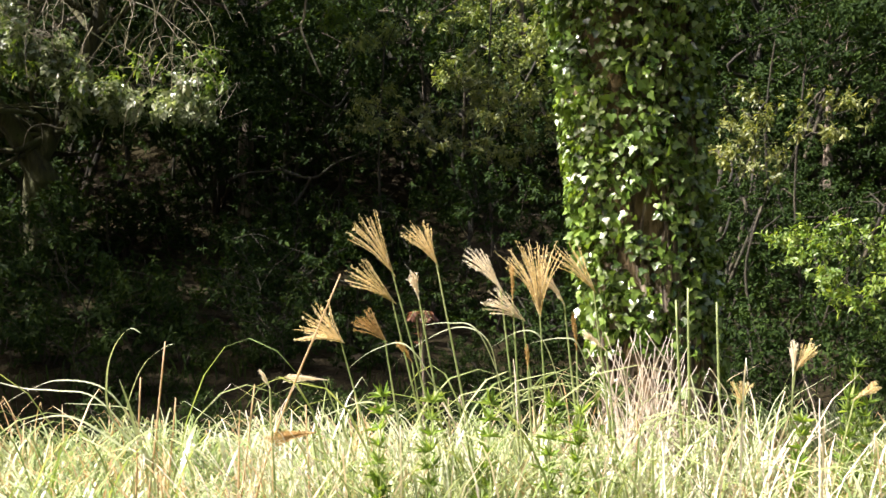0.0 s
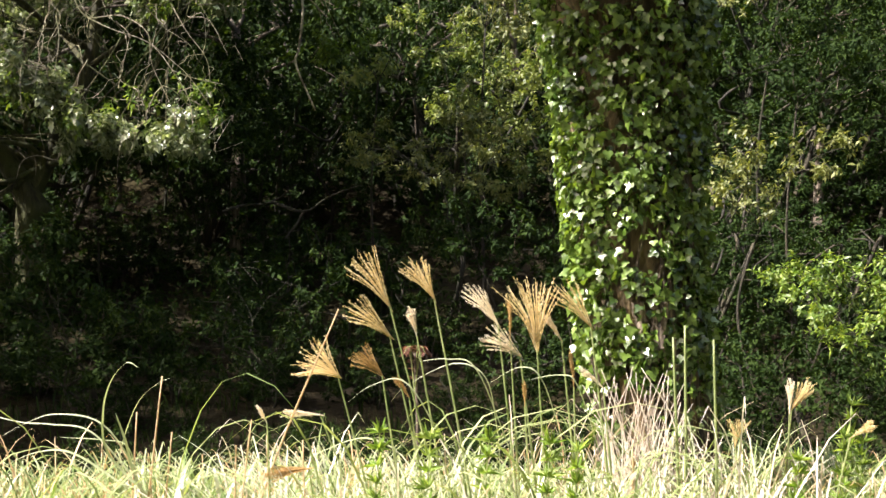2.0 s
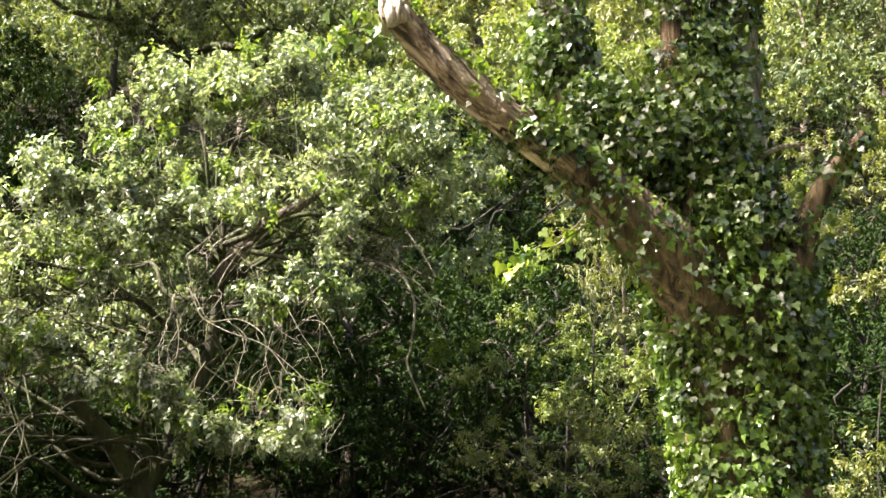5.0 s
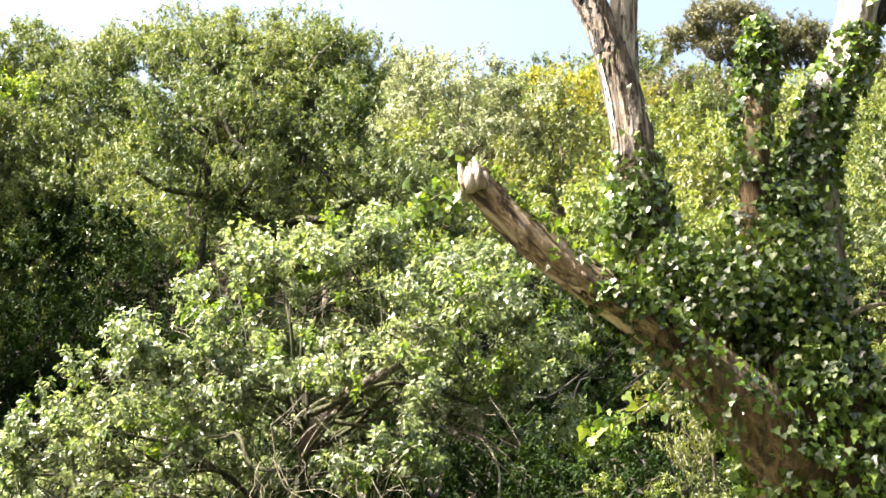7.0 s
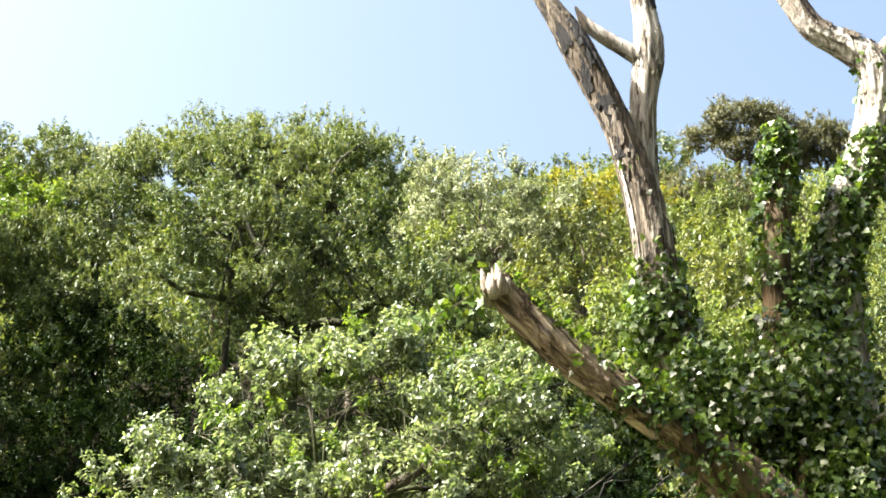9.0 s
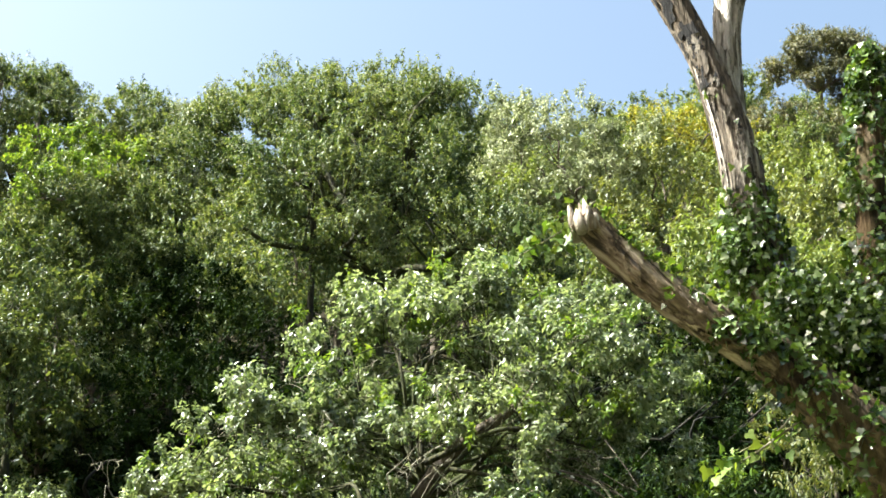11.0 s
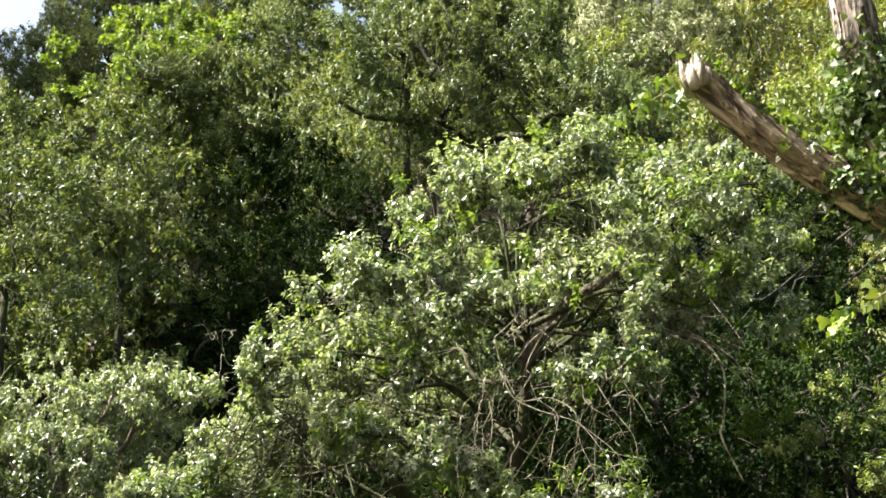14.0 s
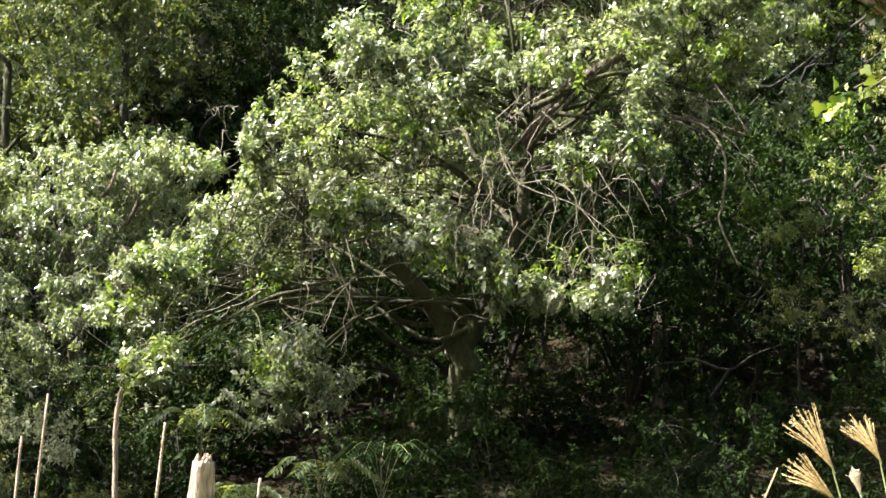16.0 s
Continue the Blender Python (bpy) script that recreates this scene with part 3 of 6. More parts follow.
YOUNG = [(-15.20, 24.20, 14.93, 0.42, 0.40, 0.34),
         (-14.17, 23.60, 14.72, 0.48, 0.40, 0.34),
         (-13.93, 24.20, 15.18, 0.54, 0.40, 0.34),
         (-14.46, 23.60, 13.70, 0.42, 0.40, 0.34),
         (-14.05, 24.20, 14.31, 0.48, 0.40, 0.34),
         (-13.12, 23.60, 14.12, 0.54, 0.40, 0.34),
         (-13.02, 24.20, 14.78, 0.42, 0.40, 0.34),
         (-12.17, 23.60, 14.29, 0.48, 0.40, 0.34),
         (-15.00, 24.20, 13.10, 0.54, 0.40, 0.34),
         (-16.15, 23.60, 14.30, 0.42, 0.40, 0.34),
         (-16.01, 24.20, 13.61, 0.48, 0.40, 0.34)]
(lv, lf), _ = crown_arrays(np.random.default_rng(30), YOUNG, 2.8, 70, 0.11, 0.24, 0.5, 0.3, 0.8, -0.6, 0.6)
part("young_leaves", mesh_from(lv, lf, M_LEAF_FRESH), shoots, "fresh yellow-green young shoots", "stuff")
make_tree("leafy_tree", on_ground(-15.6, 22.0), [(-15.6, 22.0, 5.0), (-15.7, 22.0, 8.5)],
          [(-15.53, 22.00, 10.57, 1.22, 1.11, 1.00), (-14.65, 21.50, 8.94, 1.06, 0.95, 0.85), (-17.65, 23.00, 12.42, 1.20, 1.32, 1.44),
           (-16.78, 22.00, 9.29, 1.11, 1.22, 1.33), (-13.60, 21.00, 7.64, 0.91, 0.76, 0.61)],
          M_LEAF_BIG, M_BARK_MOSS, "shaded dark green tree at the foot of the slope", 18, r=(0.12, 0.07), size=0.11, per_m2=3.4, each=70, clump=0.42, low=-0.8)
# Dark-leaved filler that stands in for the shadowed gap below the crowns.
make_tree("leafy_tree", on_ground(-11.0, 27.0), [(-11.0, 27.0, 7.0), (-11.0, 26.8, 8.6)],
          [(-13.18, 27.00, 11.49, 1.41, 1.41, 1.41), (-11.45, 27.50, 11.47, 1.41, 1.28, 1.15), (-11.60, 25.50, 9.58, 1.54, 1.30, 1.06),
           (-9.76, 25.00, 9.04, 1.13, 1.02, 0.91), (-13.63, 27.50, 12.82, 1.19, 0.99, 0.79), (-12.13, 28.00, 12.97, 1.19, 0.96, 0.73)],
          M_LEAF_SHADED, M_BARK_MOSS, "filler tree with leaves darkened to imitate the shade of taller crowns", 29, r=(0.07, 0.04), size=0.1, per_m2=4.0, each=75, clump=0.42, low=-0.9)
make_tree("tall_tree", on_ground(-23.5, 28.0), [(-23.6, 28.0, 11.0), (-23.7, 27.8, 14.0)],
          [(-21.75, 28.00, 16.81, 1.19, 1.19, 1.19), (-24.17, 28.00, 16.49, 1.66, 1.66, 1.66), (-25.52, 27.00, 15.59, 1.77, 1.77, 1.77)],
          M_LEAF_BIG, M_BARK_GREY, "tall dark green tree on the wooded slope", 19, r=(0.26, 0.15), size=0.16, per_m2=2.0, each=50, clump=0.55, low=-0.8)
make_tree("flowering_tree", on_ground(-5.4, 40.5), [(-5.3, 40.4, 16.5), (-5.2, 40.0, 19.0)],
          [(-5.49, 40.00, 21.95, 2.22, 1.80, 1.39), (-7.10, 40.50, 22.95, 1.32, 1.23, 1.13), (-3.28, 40.00, 21.2, 1.37, 1.32, 1.28),
           (-7.44, 39.50, 20.76, 0.91, 1.00, 1.09), (-4.63, 39.00, 19.78, 1.95, 1.37, 0.80)],
          M_LEAF_PALE, M_BARK_GREY, "broad pale-leaved tree with creamy sunlit crown", 20, r=(0.24, 0.15), size=0.16, per_m2=1.7, each=90, clump=0.5, flat=0.8, low=-0.7)
make_tree("yellow_tree", on_ground(-1.8, 45.5), [(-1.8, 45.5, 20.0), (-1.8, 45.3, 23.0)],
          [(-2.03, 45.00, 24.51, 1.03, 1.03, 1.03), (-2.91, 46.00, 25.56, 0.85, 0.79, 0.74), (-0.82, 46.00, 24.73, 1.26, 1.15, 1.05)],
          M_LEAF_YELLOW, M_BARK_GREY, "tree with yellow autumn foliage on the hillside", 21, r=(0.2, 0.12), size=0.17, per_m2=2.4, each=46, clump=0.6, low=-0.9)
make_tree("brown_tree", on_ground(3.3, 53.0), [(3.3, 53.0, 24.5), (3.3, 53.0, 26.5)],
          [(1.45, 53.00, 28.43, 1.32, 1.20, 1.08), (3.55, 53.00, 28.05, 1.55, 1.19, 0.83), (5.25, 52.00, 26.66, 1.62, 1.27, 0.93)],
          M_LEAF_BROWN, M_BARK_GREY, "olive-brown rounded tree near the ridge", 22, r=(0.25, 0.15), size=0.13, per_m2=2.6, each=120, clump=0.6, flat=0.6, low=-0.9)
make_tree("ridge_pine", on_ground(4.3, 60.5), [(4.1, 60.4, 30.5), (4.2, 60.2, 33.5)],
          [(4.28, 60.00, 35.61, 1.66, 1.38, 1.11), (2.89, 60.50, 35.03, 1.11, 0.97, 0.83), (5.91, 60.00, 35.50, 0.97, 0.90, 0.83),
           (5.25, 60.00, 33.97, 1.64, 1.23, 0.82)],
          M_LEAF_BROWN, M_BARK_GREY, "tall ridge tree with layered brown-green crown and gaps", 23, r=(0.22, 0.13), size=0.13, per_m2=4.6, each=120, clump=0.5, flat=0.8, low=-0.5)
make_tree("ridge_pine", on_ground(9.3, 61.0), [(9.2, 61.0, 30.0), (9.3, 61.0, 32.5)],
          [(7.1, 61.00, 34.5, 1.2, 1.1, 0.95), (6.3, 60.50, 33.3, 1.3, 1.1, 0.9), (8.10, 61.00, 34.98, 1.39, 1.18, 0.97), (9.35, 61.00, 33.96, 1.37, 1.24, 1.10), (10.88, 61.00, 33.24, 1.64, 1.36, 1.09)],
          M_LEAF_BROWN, M_BARK_GREY, "lower ridge tree with flat brown-green crown", 24, r=(0.22, 0.13), size=0.13, per_m2=4.6, each=120, clump=0.5, flat=0.8, low=-0.6)
make_tree("willow", on_ground(1.1, 21.5), [(1.1, 21.4, 3.8), (1.05, 21.2, 5.2)],
          [(0.88, 21.00, 6.01, 0.65, 0.76, 0.87), (1.18, 21.50, 7.14, 0.63, 0.63, 0.63), (1.10, 20.50, 4.86, 0.51, 0.55, 0.59)],
          M_LEAF_OLIVE, M_BARK_GREY, "slim tree with pale yellow-green hanging foliage", 25, r=(0.1, 0.06), size=0.1, per_m2=7, each=46, clump=0.32, ratio=0.25, droop=1.0, low=-0.9)

# Shrubs in shadowed spots carry that shade in a darker leaf colour.
SHRUBS = (
    ("shrub", (3.9, 16.4), [(3.40, 16.20, 6.64, 0.50, 0.42, 0.38), (3.99, 16.50, 6.30, 0.45, 0.38, 0.34), (4.43, 16.80, 6.88, 0.50, 0.42, 0.38), (3.54, 16.20, 4.92, 0.42, 0.36, 0.32), (4.09, 16.50, 5.39, 0.40, 0.34, 0.30), (3.36, 16.80, 5.82, 0.35, 0.30, 0.26), (2.54, 16.20, 6.72, 0.30, 0.26, 0.22)], M_LEAF_OLIVE, "tall yellow-green shrub in the sun behind the ivy tree", 49, 0.08),
    ("shrub", (0.5, 17.2), [(0.32, 17.00, 5.91, 0.36, 0.31, 0.27), (0.68, 17.30, 5.54, 0.36, 0.31, 0.27), (0.97, 17.60, 5.01, 0.32, 0.27, 0.24), (0.32, 17.00, 6.42, 0.30, 0.26, 0.22), (1.19, 17.30, 6.05, 0.30, 0.26, 0.22)], M_LEAF_OLIVE, "pale yellow-green shrub catching the sun under the limb", 50, 0.075),
    ("shrub", (2.1, 17.6), [(2.86, 17.40, 7.22, 0.40, 0.34, 0.30), (2.97, 17.70, 6.41, 0.42, 0.36, 0.32), (2.63, 18.00, 5.84, 0.35, 0.30, 0.26), (3.00, 17.40, 7.82, 0.35, 0.30, 0.26)], M_LEAF_HILL, "bright yellow-green shrub on the slope behind the ivy tree", 58, 0.08),
    ("shrub", (-3.3, 12.6), [(-3.75, 12.60, 2.01, 0.30, 0.30, 0.22), (-4.06, 12.60, 1.69, 0.36, 0.30, 0.24), (-3.61, 12.60, 1.53, 0.36, 0.30, 0.24), (-4.34, 12.60, 1.32, 0.40, 0.30, 0.26), (-3.78, 12.60, 1.17, 0.40, 0.30, 0.26)], M_LEAF_SHADED, "leafy shrub with shade-darkened leaves hiding the foot of the mossy trunk", 48, 0.09),
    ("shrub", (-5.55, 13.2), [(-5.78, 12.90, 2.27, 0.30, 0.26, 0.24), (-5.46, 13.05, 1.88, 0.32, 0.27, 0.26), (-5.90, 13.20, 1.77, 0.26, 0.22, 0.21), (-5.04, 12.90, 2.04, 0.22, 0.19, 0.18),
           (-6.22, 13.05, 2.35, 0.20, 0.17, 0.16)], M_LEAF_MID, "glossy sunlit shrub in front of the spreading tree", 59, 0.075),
    ("shrub", (-4.0, 13.1), [(-4.01, 13.20, 2.04, 0.43, 0.37, 0.30), (-4.09, 13.00, 1.55, 0.48, 0.40, 0.32), (-3.55, 13.00, 1.50, 0.32, 0.29, 0.27)], M_LEAF_SHADED, "leafy shrub with shade-darkened leaves at the foot of the mossy trunk", 45, 0.1),
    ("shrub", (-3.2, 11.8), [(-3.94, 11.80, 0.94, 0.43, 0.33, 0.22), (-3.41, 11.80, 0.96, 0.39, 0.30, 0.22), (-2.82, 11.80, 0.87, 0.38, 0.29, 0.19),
           (-2.67, 12.20, 1.17, 0.25, 0.22, 0.20)], M_LEAF_SHADED, "low green shrub with shade-darkened leaves at the wood's edge", 46, 0.085),
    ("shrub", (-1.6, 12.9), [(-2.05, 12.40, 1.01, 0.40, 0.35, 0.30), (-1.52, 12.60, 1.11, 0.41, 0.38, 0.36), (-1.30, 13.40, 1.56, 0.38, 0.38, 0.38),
           (-2.09, 13.60, 1.62, 0.39, 0.36, 0.33)], M_LEAF_SHADED, "shrub with shade-darkened leaves deep in the hollow", 47, 0.08),
    ("shrub", (-8.6, 13.4), [(-9.28, 13.60, 2.86, 0.58, 0.55, 0.51), (-8.35, 13.20, 2.44, 0.49, 0.43, 0.37), (-8.68, 13.00, 2.07, 0.49, 0.42, 0.36),
           (-8.41, 13.60, 3.04, 0.38, 0.35, 0.32), (-9.84, 13.40, 2.33, 0.57, 0.67, 0.76)], M_LEAF_MID, "dense silvery-leaved shrub in full sun", 43, 0.08),
    ("shrub", (-7.9, 11.2), [(-7.35, 11.20, 1.55, 0.23, 0.21, 0.18), (-7.16, 11.20, 1.33, 0.21, 0.18, 0.15), (-7.99, 11.60, 1.68, 0.27, 0.27, 0.27)], M_LEAF_PALE, "small pale-leaved sunlit shrub", 44, 0.06),
    ("shrub", (-0.8, 16.6), [(-1.12, 16.00, 4.23, 0.40, 0.31, 0.23), (-0.49, 17.00, 5.54, 0.43, 0.43, 0.43)], M_LEAF_FRESH, "bright green shrub catching a patch of sun", 31, 0.09),
    ("shrub", (0.2, 17.8), [(-0.22, 18.00, 4.85, 0.60, 0.52, 0.45), (0.50, 17.50, 3.96, 0.79, 0.57, 0.36)], M_LEAF_HILL, "loose green shrub at the wood's edge", 32, 0.08),
    ("shrub", (0.0, 16.0), [(0.06, 16.00, 3.30, 0.91, 0.64, 0.36), (-0.66, 16.00, 3.17, 0.46, 0.39, 0.33), (0.37, 15.50, 2.87, 0.69, 0.49, 0.28)], M_LEAF_OLIVE, "olive shrub with small sparse leaves", 33, 0.075),
    ("shrub", (0.45, 14.6), [(0.17, 14.50, 2.20, 0.59, 0.47, 0.35), (0.75, 14.50, 1.97, 0.47, 0.41, 0.35)], M_LEAF_SHADED, "green shrub with shade-darkened leaves", 34, 0.08),
    ("shrub", (3.7, 14.6), [(3.07, 14.00, 3.80, 0.51, 0.43, 0.34), (4.33, 15.00, 3.83, 0.55, 0.49, 0.43), (3.65, 14.50, 4.00, 0.41, 0.35, 0.30)], M_LEAF_SHADED, "tall green shrub with half shade put into its leaf colour", 35, 0.09),
    ("shrub", (3.0, 13.2), [(2.95, 13.00, 2.79, 0.45, 0.36, 0.26), (3.51, 13.30, 2.82, 0.33, 0.31, 0.30), (2.85, 13.00, 2.37, 0.37, 0.32, 0.26)], M_LEAF_OLIVE, "yellowing shrub with bare pale twigs", 36, 0.075),
    ("shrub", (3.1, 11.7), [(3.42, 11.50, 1.66, 0.4, 0.32, 0.21), (3.1, 12.00, 1.6, 0.26, 0.24, 0.16), (3.2, 11.50, 1.33, 0.4, 0.33, 0.23),
           (3.35, 11.00, 1.16, 0.36, 0.31, 0.27)], M_LEAF_FRESH, "lush bright green bramble bush", 37, 0.075),
    ("shrub", (2.8, 11.3), [(2.75, 11.50, 0.91, 0.47, 0.37, 0.28), (3.11, 10.80, 0.73, 0.40, 0.33, 0.26), (2.51, 11.50, 0.59, 0.28, 0.28, 0.28)], M_LEAF_SHADED, "dense bramble bush with shade-darkened leaves behind the grass", 38, 0.07),
    ("shrub", (0.4, 18.3), [(0.93, 18.00, 4.32, 0.66, 0.55, 0.44), (0.20, 18.00, 3.74, 0.59, 0.48, 0.37), (-1.06, 17.00, 4.32, 0.42, 0.33, 0.24),
           (1.22, 18.00, 3.44, 0.44, 0.40, 0.37)], M_LEAF_HILL, "tall sunlit green shrub", 39, 0.09),
    ("shrub", (0.1, 16.9), [(0.51, 16.50, 2.95, 0.81, 0.57, 0.34), (-0.65, 17.00, 3.14, 0.56, 0.43, 0.31)], M_LEAF_OLIVE, "spreading olive shrub with speckled light", 40, 0.075),
    ("shrub", (0.2, 15.1), [(0.34, 15.00, 1.97, 0.55, 0.43, 0.31), (-0.09, 15.00, 2.09, 0.31, 0.28, 0.24)], M_LEAF_SHADED, "green shrub with leaves darkened for the shade", 41, 0.075),
)
for name, (sx, sy), lobes, leaf, label, seed, size in SHRUBS:
    bx, by, bz = on_ground(sx, sy)
    low_z = min(q[2] - q[5] for q in lobes)
    make_tree(name, (bx, by, bz), [(bx + 0.2 * math.sin(seed), by + 0.1, bz * 0.5 + low_z * 0.5), (bx, by, max(low_z, bz + 0.3))], lobes, leaf, M_BARK_SHADED, label, seed,
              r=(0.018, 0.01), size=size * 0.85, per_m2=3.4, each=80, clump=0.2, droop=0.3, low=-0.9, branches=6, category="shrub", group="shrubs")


# ---- woods on the hillside, in shade and at a distance ----
def wood_tree(kind, leaf, label, seed, height, spread, size):
    rng = np.random.default_rng(seed)
    lobes = []
    for k in range(6):
        a, rad = k * 1.9 + rng.uniform(0, 0.6), spread * (0.0 if k == 0 else rng.uniform(0.45, 0.8))
        lobes.append((rad * math.cos(a), rad * math.sin(a), height * (0.86 if k == 0 else rng.uniform(0.5, 0.8)),
                      spread * rng.uniform(0.5, 0.66), spread * rng.uniform(0.5, 0.66), spread * rng.uniform(0.4, 0.55)))
    return make_tree(kind, (0, 0, 0), [(0.1, 0, height * 0.3), (0, 0.1, height * 0.6)], lobes, leaf, M_BARK_GREY, label, seed,
                     r=(0.16, 0.09), size=size, per_m2=1.15, each=62, clump=spread * 0.2, droop=0.5, low=-0.9, group="hillside trees")


WOOD = [wood_tree("hillside_tree", M_LEAF_HILL, "rounded yellow-green tree on the wooded hillside", 51, 7.5, 2.4, 0.17),
        wood_tree("hillside_tree", M_LEAF_OLIVE, "rounded olive-green tree on the wooded hillside", 52, 7.0, 2.3, 0.17),
        wood_tree("hillside_tree", M_LEAF_BIG, "dark green tree on the wooded hillside", 53, 8.0, 2.5, 0.18),
        wood_tree("hillside_tree", M_LEAF_PALE, "pale silvery-green tree on the wooded hillside", 54, 7.0, 2.2, 0.17)]
rng = np.random.default_rng(77)
first = [True] * 4
keep_scale = [None] * 4
for row in range(13):
    y = 31 + row * 3.9
    for col in range(22):
        x = -36 + col * 3.6 + (1.8 if row % 2 else 0) + rng.uniform(-0.9, 0.9)
        yy = y + rng.uniform(-1.2, 1.2)
        if abs(x + y * 0.12) > 0.52 * y + 4:
            continue
        if yy < 36 and -15 < x < -4.5:
            continue
        if row >= 6 and x < -16 and rng.uniform() < 0.6:
            continue
        k = int(rng.choice(4, p=[0.1, 0.1, 0.7, 0.1] if x < -6 - y * 0.05 else [0.45, 0.27, 0.13, 0.15]))
        g = on_ground(x, yy)
        s = rng.uniform(0.75, 1.1) * (0.8 if row > 8 else 1.0)
        m = Matrix.Translation((g[0], g[1], g[2] - 0.2)) @ Matrix.Rotation(rng.uniform(0, 6.28), 4, "Z")
        if first[k]:
            WOOD[k].matrix_basis = m @ Matrix.Diagonal((s, s, s, 1))
            first[k] = False
            keep_scale[k] = (s, s, s)
        else:
            WOOD[k].scale = (s, s, s)
            copy_thing(WOOD[k], m)

# unseen trees added beyond the left edge to cast shade; dark fillers under tall crowns
for k, x, y, s in ((2, -13.5, 11.5, 0.95), (2, -17.0, 14.5, 1.1), (2, -20.5, 18.5, 1.2), (2, -16.5, 8.0, 1.0), (2, -24.0, 22.5, 1.2), (2, -21.0, 11.0, 1.1),
                   (2, -14.5, 33.0, 0.7), (2, -6.0, 33.0, 0.7),  (2, -4.2, 28.6, 0.65), (2, -1.5, 28.0, 0.55), (2, -16.5, 26.5, 0.8), (2, -15.0, 26.4, 1.05),
                   (2, -8.6, 19.8, 0.5), (2, -11.5, 19.5, 0.5), (2, -14.0, 18.5, 0.5), (2, -12.2, 21.5, 0.6), (2, -18.5, 24.0, 0.9),
                   (0, 3.6, 26.0, 0.65), (1, 8.5, 26.5, 0.7), (1, 1.2, 27.0, 0.6)):
    WOOD[k].scale = (s, s, s)
    g = on_ground(x, y)
    copy_thing(WOOD[k], Matrix.Translation((x, y, g[2] - 0.15)) @ Matrix.Rotation(x * 1.7 + y, 4, "Z"))
for k in range(4):
    WOOD[k].scale = keep_scale[k]


# The same wood tree in the shade-darkened leaf, to make the hollow dark.
DARK = wood_tree("shade_darkened_tree", M_LEAF_SHADED, "wood tree with leaves darkened for the shade deep in the wood", 55, 7.6, 2.4, 0.16)
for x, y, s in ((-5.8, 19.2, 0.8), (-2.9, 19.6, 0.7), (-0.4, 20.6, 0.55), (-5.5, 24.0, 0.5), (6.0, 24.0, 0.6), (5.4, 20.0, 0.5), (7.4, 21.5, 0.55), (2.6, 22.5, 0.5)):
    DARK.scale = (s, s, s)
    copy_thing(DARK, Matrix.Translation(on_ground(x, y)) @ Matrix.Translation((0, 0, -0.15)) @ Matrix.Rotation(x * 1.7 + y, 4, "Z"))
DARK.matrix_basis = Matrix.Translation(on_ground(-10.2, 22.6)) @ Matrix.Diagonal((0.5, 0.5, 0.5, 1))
# Unseen tree added so that its crown shadows the ivy trunk's fork.
make_tree("unseen_shade_tree", on_ground(-6.3, 4.8), [(-6.25, 4.8, 4.0), (-6.2, 4.85, 8.0), (-6.1, 4.9, 11.4)],
          [(-6.0, 4.95, 12.15, 0.75, 0.5, 0.75), (-6.6, 4.78, 12.9, 0.65, 0.45, 0.6), (-6.2, 4.9, 13.2, 0.45, 0.4, 0.5)],
          M_LEAF_BIG, M_BARK_GREY, "added unseen slender tree whose small high crown shades the ivy fork", 33, r=(0.07, 0.03), size=0.1, per_m2=4, each=60, clump=0.26, low=-0.9)
# Unseen tree added to keep sun off the hollow's floor.
make_tree("tall_tree", on_ground(-11.9, 9.4), [(-11.9, 9.4, 3.0), (-11.8, 9.4, 8.0), (-11.8, 9.4, 13.2)],
          [(-11.3, 8.8, 14.2, 1.30, 1.40, 1.0), (-12.3, 9.4, 12.8, 1.39, 1.49, 1.0), (-11.3, 10.0, 11.3, 1.48, 1.58, 1.0), (-12.3, 8.8, 9.8, 1.57, 1.67, 1.0), (-11.3, 9.4, 8.4, 1.66, 1.76, 1.0), (-12.3, 10.0, 6.9, 1.75, 1.85, 1.0), (-11.3, 8.8, 5.5, 1.75, 1.85, 1.0), (-12.3, 9.4, 4.0, 1.75, 1.85, 1.0)],
          M_LEAF_BIG, M_BARK_GREY, "added unseen tall narrow tree that shades the hollow's floor", 26, r=(0.24, 0.1), size=0.14, per_m2=3.0, each=60, clump=0.45, low=-0.9)
# Unseen tree added to shade the hollow behind the spreading tree.
make_tree("tall_tree", on_ground(-20.4, 17.3), [(-20.4, 17.3, 6.0), (-20.3, 17.3, 12.0), (-20.3, 17.3, 19.0)],
          [(-19.8, 16.7, 20.5, 1.30, 1.40, 1.1), (-20.8, 17.3, 18.9, 1.42, 1.52, 1.1), (-19.8, 17.9, 17.3, 1.54, 1.64, 1.1), (-20.8, 16.7, 15.7, 1.66, 1.76, 1.1), (-19.8, 17.3, 14.1, 1.78, 1.88, 1.1), (-20.8, 17.9, 12.5, 1.90, 2.00, 1.1), (-19.8, 16.7, 10.9, 2.02, 2.12, 1.1), (-20.8, 17.3, 9.3, 2.14, 2.24, 1.1)],
          M_LEAF_BIG, M_BARK_GREY, "added unseen very tall narrow tree that shades the hollow on the slope", 30, r=(0.32, 0.12), size=0.15, per_m2=3.0, each=60, clump=0.5, low=-0.9)
